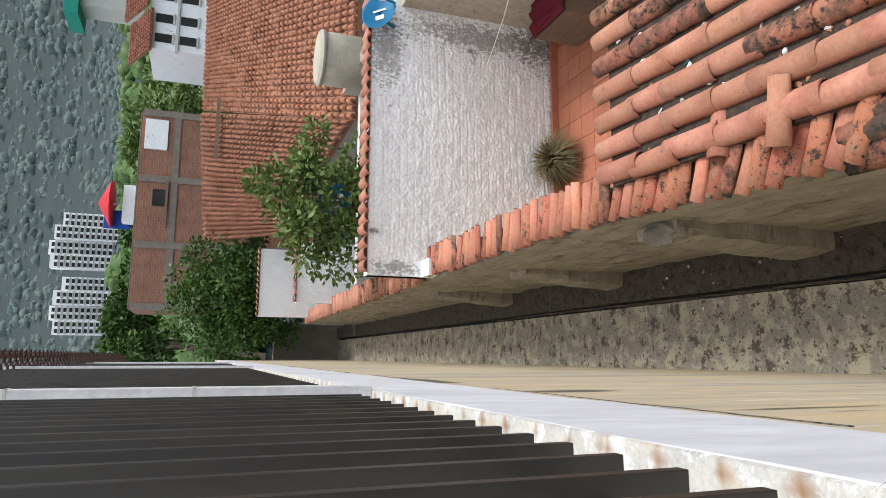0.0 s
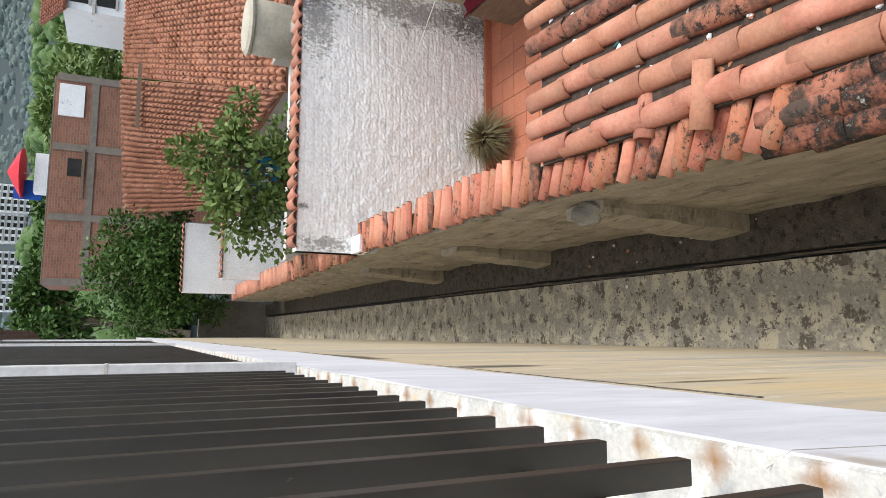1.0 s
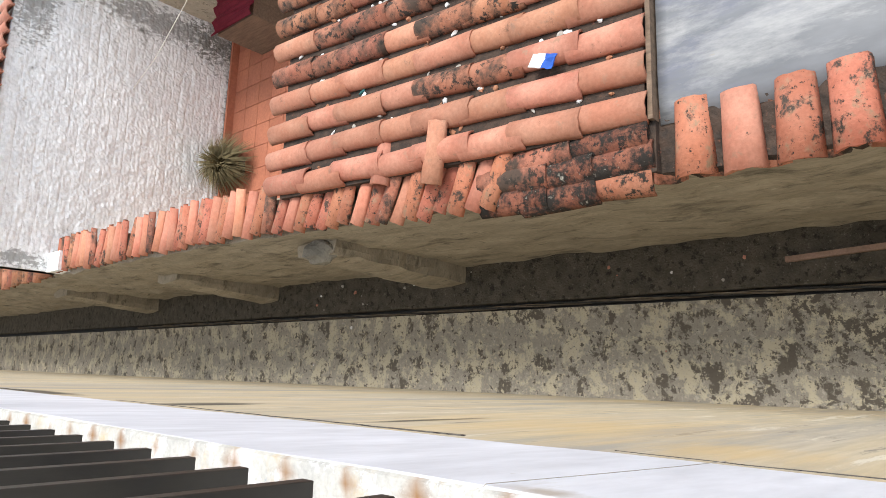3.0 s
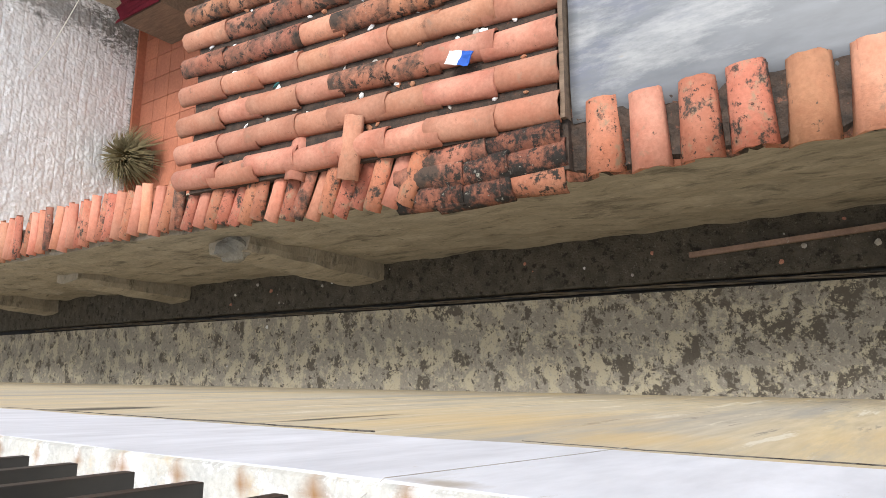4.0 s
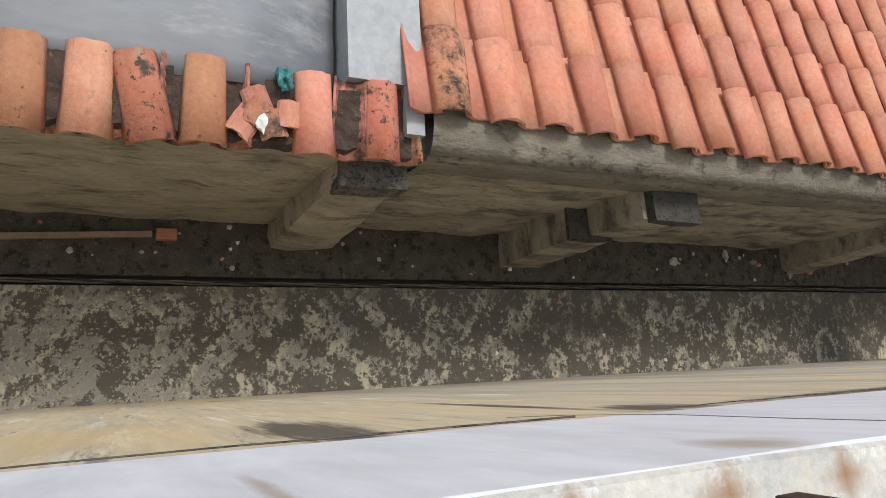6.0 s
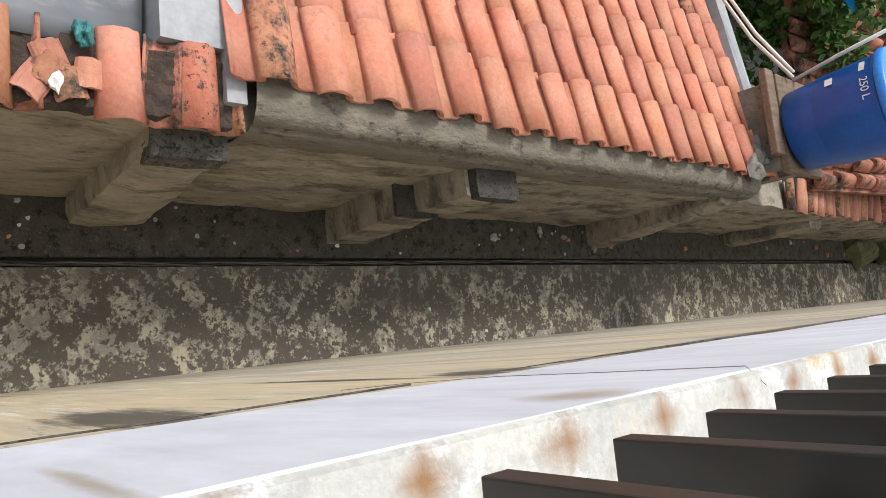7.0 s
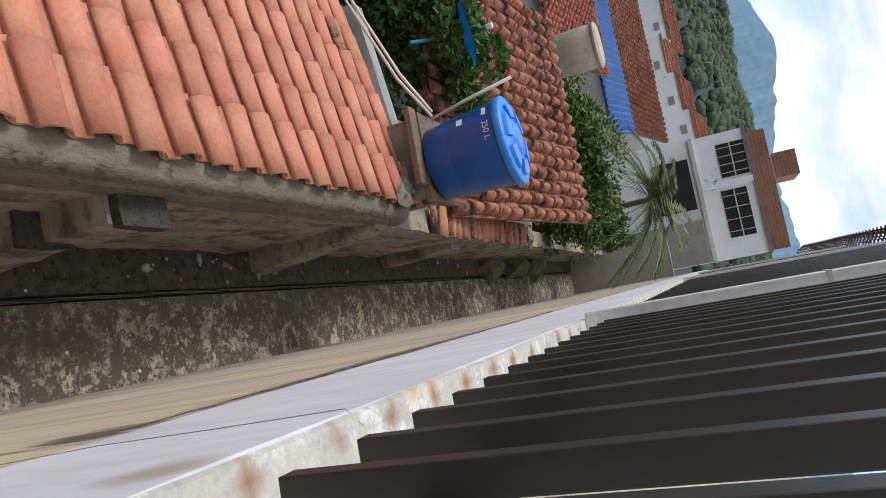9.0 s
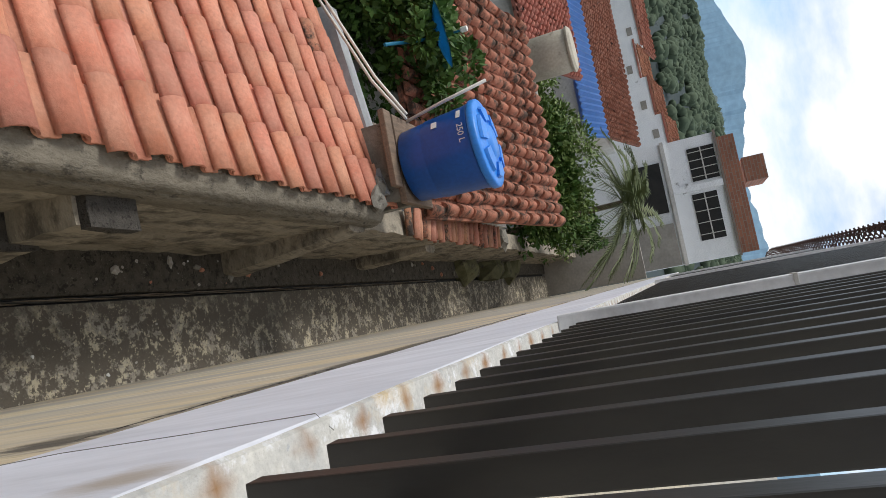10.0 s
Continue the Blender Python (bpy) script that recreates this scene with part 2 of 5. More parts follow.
M_TANK = surf("blue_plastic", (0.004, 0.078, 0.36), (0.006, 0.095, 0.42), 3, 0.35, 0.03, 30, spec=0.5)
M_LID = surf("light_blue_plastic", (0.02, 0.20, 0.66), (0.03, 0.23, 0.70), 3, 0.38, 0.03, 30, spec=0.5)
M_PVC = surf("white_pvc", (0.72, 0.70, 0.64), (0.62, 0.60, 0.54), 8, 0.45, 0.03, 60)
M_DISH = surf("blue_dish_paint", (0.02, 0.24, 0.46), (0.03, 0.30, 0.55), 4, 0.45, 0.03, 60)
M_DISHARM = surf("teal_painted_arm", (0.015, 0.14, 0.24), (0.02, 0.18, 0.30), 5, 0.5, 0.03, 60)
M_ASBESTOS = surf("old_fibre_cement_tank", (0.46, 0.42, 0.34), (0.36, 0.33, 0.27), 2.5, 0.9, 0.4, 30, [((0.2, 0.17, 0.13), 3, 0.6, 0.7)])
M_WOOD = surf("weathered_plank", (0.24, 0.17, 0.12), (0.15, 0.11, 0.08), 8, 0.85, 0.4, 60, stretch=(4, 0.6, 4))
M_POLE = surf("pale_rusty_batten", (0.30, 0.20, 0.15), (0.22, 0.145, 0.11), 8, 0.8, 0.2, 60, [((0.40, 0.36, 0.32), 20, 0.62, 0.68)])
M_BALCONY = surf("stained_cream_concrete", (0.56, 0.50, 0.38), (0.42, 0.38, 0.30), 9, 0.85, 0.5, 50, [((0.25, 0.22, 0.17), 14, 0.56, 0.64), ((0.66, 0.63, 0.56), 20, 0.60, 0.66)])
M_BLUEROOF = surf("blue_metal_sheet", (0.05, 0.19, 0.52), (0.06, 0.22, 0.58), 2, 0.45, 0.1, 8)
M_LEAF = surf("leaf_green", (0.085, 0.145, 0.030), (0.17, 0.23, 0.065), 6, 0.55, 0, 1)
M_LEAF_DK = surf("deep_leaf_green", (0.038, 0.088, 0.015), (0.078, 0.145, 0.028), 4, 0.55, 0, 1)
M_LEAF_PALM = surf("palm_green", (0.09, 0.12, 0.045), (0.15, 0.17, 0.08), 3, 0.55, 0, 1)
M_DRY = surf("dry_grass", (0.13, 0.11, 0.05), (0.19, 0.15, 0.08), 20, 0.8, 0, 1)
stain(M_PAINT, (0.10, 0.088, 0.070), [((0.60, -5.0, 0.0), (0.20, 7.5, 1)), ((0.30, -3.4, 0.0), (0.25, 0.8, 1)), ((0.35, -6.5, 0.0), (0.3, 1.2, 1))], 9, 1.4, 0.6, 0.65)
stain(M_CREAM, (0.05, 0.047, 0.042), [((-0.115, -0.34, 3.35), (1, 0.085, 0.36)), ((-0.115, -0.82, 3.10), (1, 0.030, 0.50)), ((-0.115, -0.90, 3.46), (1, 0.10, 0.14)), ((-0.115, 2.15, 3.36), (1, 0.10, 0.24)), ((-0.115, 3.3, 3.50), (1, 0.5, 0.09)), ((-0.115, -1.9, 3.52), (1, 1.1, 0.09)), ((-0.115, 1.25, 3.2), (1, 0.03, 0.3))], 30, 1.0, 0.5, 0.85, (1, 1, 0.12))
stain(M_CREAM, (0.62, 0.44, 0.20), [((-0.115, 0.0, 3.1), (1, 0.25, 0.5)), ((-0.115, 0.9, 3.0), (1, 0.4, 0.6)), ((-0.115, 0.45, 3.35), (1, 0.2, 0.2))], 12, 1.0, 0.9, 0.55, (1, 1, 0.15))
stain(M_WHITE, (0.36, 0.29, 0.20), [((-0.104, -0.155, 3.97), (1, 0.010, 0.16)), ((-0.104, 0.37, 4.03), (1, 0.05, 0.03)), ((-0.104, -0.50, 4.0), (1, 0.05, 0.06))], 26, 0.8, 0.8, 0.7, (1, 1, 0.3))
stain(M_WHITEWALL, (0.13, 0.125, 0.11), [((4.35, 8.08, 1.0), (0.22, 1, 1.4)), ((4.0, 8.08, 2.5), (0.5, 1, 0.25)), ((4.45, 8.08, 0.25), (0.5, 1, 0.4)), ((3.3, 8.08, 0.03), (1.3, 1, 0.10)), ((1.10, 8.08, 2.35), (0.10, 1, 0.32))], 26, 2.6, 0.5, 0.62, (1, 1, 0.6))
M_BARK = surf("bark", (0.12, 0.09, 0.06), (0.20, 0.16, 0.12), 9, 0.9, 0.5, 40)
# The hillside's base colours are pulled towards blue-grey to stand for distance haze.
M_HILL = surf("haze_tinted_hillside", (0.028, 0.042, 0.045), (0.036, 0.052, 0.050), 0.006, 0.95, 0.9, 0.08, [((0.030, 0.044, 0.050), 0.03, 0.5, 0.62), ((0.052, 0.070, 0.054), 0.022, 0.58, 0.70), ((0.09, 0.08, 0.06), 0.012, 0.70, 0.75)])
M_PATIO = surf("terracotta_floor_tile", (0.44, 0.165, 0.095), (0.38, 0.14, 0.085), 3, 0.7, 0.15, 40, vary=0.12)
# Mountain forest: haze is mixed into the leaf colour as a pale blue-green.
M_FOREST = surf("haze_tinted_forest", (0.105, 0.140, 0.138), (0.125, 0.158, 0.146), 0.012, 0.95, 0, 1, spec=0.1)
M_GREENROCK = surf("mossy_green_rock", (0.11, 0.11, 0.055), (0.17, 0.16, 0.09), 5, 0.95, 0.9, 30, [((0.06, 0.052, 0.04), 4, 0.52, 0.62)])
M_SOOTBLOCK = surf("soot_black_concrete", (0.060, 0.055, 0.049), (0.095, 0.087, 0.076), 18, 0.95, 1.0, 60, [((0.03, 0.027, 0.024), 36, 0.52, 0.60), ((0.22, 0.21, 0.19), 80, 0.66, 0.70)])
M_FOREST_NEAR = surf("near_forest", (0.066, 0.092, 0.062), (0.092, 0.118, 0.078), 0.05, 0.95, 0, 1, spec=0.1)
# Near-black colour stands for unlit insides of windows and openings; also the drain floor.
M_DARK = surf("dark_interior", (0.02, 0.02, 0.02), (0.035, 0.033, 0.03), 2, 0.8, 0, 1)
M_RED = surf("red_canvas", (0.52, 0.02, 0.03), (0.45, 0.015, 0.03), 3, 0.7, 0.1, 20)
M_BLUECLOTH = surf("blue_canvas", (0.02, 0.10, 0.45), (0.02, 0.08, 0.36), 3, 0.7, 0.1, 20)
M_LITTER = surf("white_litter", (0.75, 0.75, 0.74), (0.62, 0.62, 0.60), 30, 0.6, 0.1, 60)
M_TEAL = surf("teal_plastic", (0.03, 0.14, 0.14), (0.05, 0.20, 0.20), 20, 0.5, 0.1, 60)
M_PINK = surf("maroon_cloth", (0.28, 0.03, 0.05), (0.22, 0.02, 0.04), 12, 0.8, 0.2, 60)
M_STONE = surf("pebble", (0.34, 0.31, 0.27), (0.46, 0.44, 0.40), 40, 0.85, 0.3, 90)
M_WIRE = surf("rusty_wire", (0.06, 0.035, 0.028), (0.10, 0.05, 0.04), 20, 0.7, 0, 1)
M_GREENSHEET = surf("green_roof_sheet", (0.01, 0.30, 0.22), (0.01, 0.26, 0.19), 2, 0.5, 0.1, 4)


# ---- mesh helpers ----
def link(name, bm, material, parent=None, label="", smooth=False):
    me = bpy.data.meshes.new(name)
    bm.normal_update()
    bm.to_mesh(me)
    bm.free()
    me.materials.append(material)
    if smooth:
        for p in me.polygons:
            p.use_smooth = True
    ob = new(name, me)
    if parent is not None:
        ob.parent = parent
    return tagged(ob, label)


part = link


def piece(name, me, parent, m):
    """An object of its own on a shared mesh."""
    ob = new(name, me)
    ob.parent = parent
    ob.matrix_basis = m
    return ob


def box(bm, x0, x1, y0, y1, z0, z1, bevel=0.0):
    vs = [bm.verts.new((x, y, z)) for x in (x0, x1) for y in (y0, y1) for z in (z0, z1)]
    fs = [bm.faces.new([vs[i] for i in q]) for q in ((0, 1, 3, 2), (4, 6, 7, 5), (0, 4, 5, 1), (2, 3, 7, 6), (0, 2, 6, 4), (1, 5, 7, 3))]
    if bevel:
        es = {e for f in fs for e in f.edges}
        bmesh.ops.bevel(bm, geom=list(es), offset=bevel, segments=2, affect="EDGES", profile=0.6)
    return bm


def boxed(name, dims, material, parent=None, label="", bevel=0.0):
    return link(name, box(bmesh.new(), *dims, bevel), material, parent, label)


def empty(name, label, category, at=(0, 0, 0), group="", kind=""):
    ob = new(name)
    ob.location = at
    ob.empty_display_size = 0.1
    return tagged(ob, label, category, group, kind)


def tube(bm, pts, r, seg=8, r_end=None):
    """A round bar along points, closed at both ends."""
    pts = [Vector(p) for p in pts]
    rings = []
    for i, p in enumerate(pts):
        d = (pts[min(i + 1, len(pts) - 1)] - pts[max(i - 1, 0)]).normalized()
        u = d.orthogonal().normalized()
        w = d.cross(u)
        rr = r if r_end is None else r + (r_end - r) * i / (len(pts) - 1)
        rings.append([bm.verts.new(p + (u * math.cos(a) + w * math.sin(a)) * rr) for a in (2 * math.pi * k / seg for k in range(seg))])
    for a, b in zip(rings, rings[1:]):
        for k in range(seg):
            bm.faces.new((a[k], a[(k + 1) % seg], b[(k + 1) % seg], b[k]))
    bm.faces.new(rings[0][::-1])
    bm.faces.new(rings[-1])
    return bm


def lathe(bm, profile, seg=40, at=(0, 0, 0)):
    rings = [[bm.verts.new((at[0] + r * math.cos(2 * math.pi * k / seg), at[1] + r * math.sin(2 * math.pi * k / seg), at[2] + z)) for k in range(seg)] for r, z in profile]
    for a, b in zip(rings, rings[1:]):
        for k in range(seg):
            bm.faces.new((a[k], a[(k + 1) % seg], b[(k + 1) % seg], b[k]))
    bm.faces.new(rings[0][::-1])
    bm.faces.new(rings[-1])
    return bm


def tile_bm(bm, length, r0, r1, thick=0.013, arc=82, seg=8, m=None, flip=False, rng=None):
    """A half-round roof tile from x = 0 (wide end) to x = length, arched up, or hollow side up if flipped."""
    grid = []
    sag = rng.uniform(-0.004, 0.004) if rng else 0
    for j, x in enumerate((0.0, length * 0.5, length)):
        row = []
        for inner in (0, 1):
            r = r0 + (r1 - r0) * x / length - inner * thick
            ring = []
            for k in range(seg + 1):
                a = radians(-arc + 2 * arc * k / seg)
                wob = (rng.uniform(-0.0025, 0.0025) if rng else 0)
                p = Vector((x + (rng.uniform(-0.004, 0.004) if rng and j != 1 else 0), (r + wob) * math.sin(a), (r + wob) * math.cos(a) - r0 * math.cos(radians(arc)) + (sag if j == 1 else 0)))
                if flip:
                    p.z = r0 * (1 - math.cos(radians(arc))) - p.z
                ring.append(bm.verts.new(m @ p if m else p))
            row.append(ring)
        grid.append(row)
    made = []
    for (o0, i0), (o1, i1) in zip(grid, grid[1:]):
        for k in range(seg):
            made.append(bm.faces.new((o0[k], o1[k], o1[k + 1], o0[k + 1])))
            made.append(bm.faces.new((i0[k], i0[k + 1], i1[k + 1], i1[k])))
        for k in (0, seg):
            made.append(bm.faces.new((o0[k], i0[k], i1[k], o1[k]) if k == 0 else (o0[k], o1[k], i1[k], i0[k])))
    for (o, i), rev in ((grid[0], False), (grid[-1], True)):
        for k in range(seg):
            q = (o[k], o[k + 1], i[k + 1], i[k])
            made.append(bm.faces.new(q[::-1] if rev else q))
    return bm


def tile_mesh(name, material, length, r0, r1, seed, **kw):
    bm = tile_bm(bmesh.new(), length, r0, r1, rng=random.Random(seed), **kw)
    bm.normal_update()
    me = bpy.data.meshes.new(name)
    bm.to_mesh(me)
    bm.free()
    me.materials.append(material)
    for p in me.polygons:
        p.use_smooth = len(p.vertices) == 4 and p.area > 0.0006
    return me


def rough_wall(name, x_front, depth, ys, top, bottom, material, parent=None, label="", amp=0.012, step=0.12, seed=0, sign=-1):
    """A wall along y with an uneven hand-rendered face; top is a function of y."""
    bm = bmesh.new()
    n = max(2, int(abs(ys[1] - ys[0]) / step))
    cols = []
    for i in range(n + 1):
        y = ys[0] + (ys[1] - ys[0]) * i / n
        zt = top(y)
        col = []
        k = 26
        for j in range(k + 1):
            z = bottom + (zt - bottom) * j / k
            d = amp * (noise.noise(Vector((y * 2.3, z * 3.1, seed))) + 0.5 * noise.noise(Vector((y * 7, z * 9, seed + 5))))
            col.append(bm.verts.new((x_front + sign * d, y, z)))
        col.append(bm.verts.new((x_front - sign * depth, y, zt)))
        col.append(bm.verts.new((x_front - sign * depth, y, bottom)))
        cols.append(col)
    for a, b in zip(cols, cols[1:]):
        m = len(a)
        for j in range(m):
            bm.faces.new((a[j], b[j], b[(j + 1) % m], a[(j + 1) % m]))
    bm.faces.new(cols[0])
    bm.faces.new(cols[-1][::-1])
    bmesh.ops.recalc_face_normals(bm, faces=bm.faces)
    return link(name, bm, material, parent, label, smooth=False)


def leaf_cloud(bm, n, centre, radii, size, rng, clumps=14, droop=0.0, elong=1.7):
    """Many small leaves gathered in clumps inside an uneven ellipsoid."""
    cs = []
    for _ in range(clumps):
        v = Vector((rng.gauss(0, 1), rng.gauss(0, 1), rng.gauss(0, 1))).normalized() * rng.uniform(0.35, 1.0)
        cs.append((Vector((v.x * radii[0], v.y * radii[1], v.z * radii[2])) * rng.uniform(0.8, 1.2) + Vector(centre), rng.uniform(0.14, 0.36)))
    for _ in range(n):
        c, s = rng.choice(cs)
        v = Vector((rng.gauss(0, 1), rng.gauss(0, 1), rng.gauss(0, 1))).normalized() * rng.uniform(0.55, 1.0)
        p = c + Vector((v.x * radii[0], v.y * radii[1], v.z * radii[2])) * s
        d = (v + Vector((rng.uniform(-.8, .8), rng.uniform(-.8, .8), rng.uniform(-.6, .6) - droop))).normalized()
        w = d.cross(Vector((rng.uniform(-1, 1), rng.uniform(-1, 1), rng.uniform(-1, 1)))).normalized()
        L = size * rng.uniform(0.6, 1.3)
        q = [bm.verts.new(p), bm.verts.new(p + d * L * .5 + w * L / elong * .5), bm.verts.new(p + d * L), bm.verts.new(p + d * L * .5 - w * L / elong * .5)]
        bm.faces.new(q)
    return cs


def tree(name, base, height, centre, radii, leaves, size, material, label, seed, clumps=16, trunk=0.07):
    rng = random.Random(seed)
    t = empty(name, label, "tree", base)
    bm = bmesh.new()
    crown = bmesh.new()
    cs = leaf_cloud(crown, leaves, Vector(centre) - Vector(base), radii, size, rng, clumps)
    top = Vector(centre) - Vector(base)
    tube(bm, [(0, 0, 0), (top.x * .3 + .03, top.y * .3, top.z * .35), (top.x * .7, top.y * .7, top.z * .7), top], trunk, 8, trunk * .45)
    for c, s in cs:
        a = top * rng.uniform(0.45, 0.9)
        tube(bm, [a, (a + c) * .5 + Vector((rng.uniform(-.1, .1), rng.uniform(-.1, .1), .05)), c], trunk * .3, 5, trunk * .08)
    part("trunk", bm, M_BARK, t)
    part("crown", crown, material, t)
    return t


# ---- setting: ground and hills in one sheet ----
def hill_height(az, r):
    """az in degrees from +y towards +x."""
    a = (az + 180) % 360 - 180
    ahead = max(0.0, math.cos(radians(a - 12)))
    behind = max(0.0, math.cos(radians(a - 168)))
    el = 0.0
    rs = (0, 60, 120, 250, 500, 900, 1800, 3000)
    ups, dns = (0, 1.0, 3.5, 6.0, 7.5, 12.0, 21.0, 23.0), (0, -2.5, -1.2, 1.2, 3.1, 2.6, 1.6, 1.6)
    for i in range(7):
        if rs[i] <= r <= rs[i + 1]:
            k = (r - rs[i]) / (rs[i + 1] - rs[i])
            up, dn = ups[i] + (ups[i + 1] - ups[i]) * k, dns[i] + (dns[i + 1] - dns[i]) * k
            el = ahead * up + behind * dn
    bumpy = noise.noise(Vector((math.cos(radians(a)) * 3.1, math.sin(radians(a)) * 3.1, r / 900))) + 0.5 * noise.noise(Vector((math.cos(radians(a)) * 11, math.sin(radians(a)) * 11, r / 300)))
    el += bumpy * (1.6 if r > 200 else 0.3) * min(1, r / 200)
    return r * math.tan(radians(el)) + (0 if r < 40 else 2.5 * min(1, (r - 40) / 100)) - 0.25


bm = bmesh.new()
radii = [0.5, 6, 14, 25, 40, 50, 60, 75, 90, 120, 150, 190, 250, 320, 400, 500, 620, 760, 900, 1100, 1350, 1800, 2300, 3000]
AZ = 180
rings = []
for r in radii:
    rings.append([bm.verts.new((r * math.sin(radians(360 * k / AZ)), r * math.cos(radians(360 * k / AZ)), hill_height(360 * k / AZ, r) if r > 26 else -0.25)) for k in range(AZ)])
for a, b in zip(rings, rings[1:]):
    for k in range(AZ):
        bm.faces.new((a[k], b[k], b[(k + 1) % AZ], a[(k + 1) % AZ]))
bm.faces.new(rings[0])
bmesh.ops.recalc_face_normals(bm, faces=bm.faces)
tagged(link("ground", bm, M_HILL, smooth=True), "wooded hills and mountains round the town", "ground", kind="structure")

# alley: pale peeling walk, drain slot, dark mossy strip
OWN_X, WALL_X = -0.115, 0.975
tagged(boxed("pavement_pale", (OWN_X - 0.02, 0.565, -22, 24, -0.2, 0.0), M_PAINT), "concrete alley floor with peeling cream paint", "alley floor", kind="structure")
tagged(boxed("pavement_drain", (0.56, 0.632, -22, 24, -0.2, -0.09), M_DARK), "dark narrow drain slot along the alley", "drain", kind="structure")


def slab_edge():
    bm = bmesh.new()
    n = 220
    rows = []
    for i in range(n + 1):
        y = -22 + 46 * i / n
        e = 0.628 + 0.010 * noise.noise(Vector((y * 2.7, 0, 3))) + 0.005 * noise.noise(Vector((y * 9, 0, 5)))
        h = 0.012 + 0.008 * noise.noise(Vector((y * 3, 1, 9)))
        rows.append([bm.verts.new(p) for p in ((e + 0.004, y, -0.19), (e, y, h - 0.012), (e + 0.012, y, h), (0.80, y, h + 0.006), (1.0, y, h + 0.012), (1.0, y, -0.19))])
    for a, b in zip(rows, rows[1:]):
        for k in range(5):
            bm.faces.new((a[k], b[k], b[k + 1], a[k + 1]))
    bmesh.ops.recalc_face_normals(bm, faces=bm.faces)
    return bm


tagged(link("pavement_mossy", slab_edge(), M_MOSS), "dark moss-blackened concrete strip beside the wall", "alley floor", kind="structure")

# ---- own building: cream wall, white band, stained ledge ----
tagged(boxed("wall_own", (-0.34, OWN_X, -22, 24, -0.2, 3.585), M_CREAM), "tall cream wall streaked with yellow and black stains", "wall", kind="structure")


def band():
    bm = bmesh.new()
    n = 300
    rows = []
    for i in range(n + 1):
        y = -22 + 46 * i / n
        lip = 3.588 + 0.008 * noise.noise(Vector((y * 5, 0, 0))) + 0.004 * noise.noise(Vector((y * 17, 0, 2)))
        x = -0.104 + 0.003 * noise.noise(Vector((y * 3, 2, 0)))
        rows.append([bm.verts.new(p) for p in ((-0.34, y, lip), (OWN_X - 0.002, y, lip), (x - 0.007, y, lip + 0.006), (x, y, 4.046), (-0.108, y, 4.053), (-0.34, y, 4.053))])
    for a, b in zip(rows, rows[1:]):
        for k in range(6):
            bm.faces.new((a[k], b[k], b[(k + 1) % 6], a[(k + 1) % 6]))
    bm.faces.new(rows[0])
    bm.faces.new(rows[-1])
    bmesh.ops.recalc_face_normals(bm, faces=bm.faces)
    return bm


tagged(link("trim_band", band(), M_WHITE), "white painted band along the top of the wall", "wall band", kind="structure")

BAR_Y0, BAR_STEP = 0.467, 0.112


def bar_y(k):
    """The bars stand a little wider apart towards the upper end."""
    return BAR_Y0 + 0.118 * k if k >= 0 else BAR_Y0 - 0.022 + 0.106 * max(k, -7) + 0.100 * min(0, k + 7)



def ledge_material():
    m = surf("rust_marked_ledge", (0.55, 0.53, 0.48), (0.42, 0.415, 0.395), 14, 0.8, 0.5, 50, [((0.66, 0.66, 0.66), 18, 0.54, 0.60), ((0.50, 0.40, 0.26), 8, 0.55, 0.68), ((0.30, 0.33, 0.36), 30, 0.62, 0.68), ((0.12, 0.10, 0.08), 60, 0.68, 0.72)])
    n, l = m.node_tree.nodes, m.node_tree.links
    b = n["Principled BSDF"]
    src = b.inputs["Base Color"].links[0].from_socket
    geo = n.new("ShaderNodeNewGeometry")
    sep = n.new("ShaderNodeSeparateXYZ")
    wob = n.new("ShaderNodeTexNoise")
    wob.inputs["Scale"].default_value = 11
    l.new(geo.outputs["Position"], sep.inputs[0])
    l.new(geo.outputs["Position"], wob.inputs["Vector"])

    def op(kind, a, c=None):
        x = n.new("ShaderNodeMath")
        x.operation = kind
        for i, v in enumerate((a, c)):
            if v is None:
                continue
            if isinstance(v, (int, float)):
                x.inputs[i].default_value = v
            else:
                l.new(v, x.inputs[i])
        return x.outputs[0]

    u = op("DIVIDE", op("SUBTRACT", sep.outputs["Y"], BAR_Y0 + 0.02), BAR_STEP)
    u = op("ABSOLUTE", op("SUBTRACT", op("FRACT", op("ADD", op("ADD", u, 0.5), op("MULTIPLY", op("SUBTRACT", wob.outputs["Fac"], 0.5), 0.5))), 0.5))
    across = op("ABSOLUTE", op("MULTIPLY", op("ADD", sep.outputs["X"], 0.122), 22))
    d = op("ADD", op("ADD", op("MULTIPLY", u, 2.6), across), op("MULTIPLY", wob.outputs["Fac"], 0.9))
    r = n.new("ShaderNodeMapRange")
    r.inputs["From Min"].default_value, r.inputs["From Max"].default_value = 1.08, 0.40
    l.new(d, r.inputs["Value"])
    mx = n.new("ShaderNodeMix")
    mx.data_type = "RGBA"
    mx.inputs["B"].default_value = (0.27, 0.15, 0.07, 1)
    l.new(r.outputs["Result"], mx.inputs["Factor"])
    l.new(src, mx.inputs["A"])
    l.new(mx.outputs["Result"], b.inputs["Base Color"])
    return m


def ledge():
    bm = bmesh.new()
    n = 320
    rows = []
    for i in range(n + 1):
        y = -22 + 46 * i / n
        x = -0.1035 + 0.0025 * noise.noise(Vector((y * 4, 3, 0)))
        rows.append([bm.verts.new(p) for p in ((-0.34, y, 4.053), (x - 0.001, y, 4.053), (x, y, 4.058), (x - 0.003, y, 4.063), (-0.34, y, 4.065))])
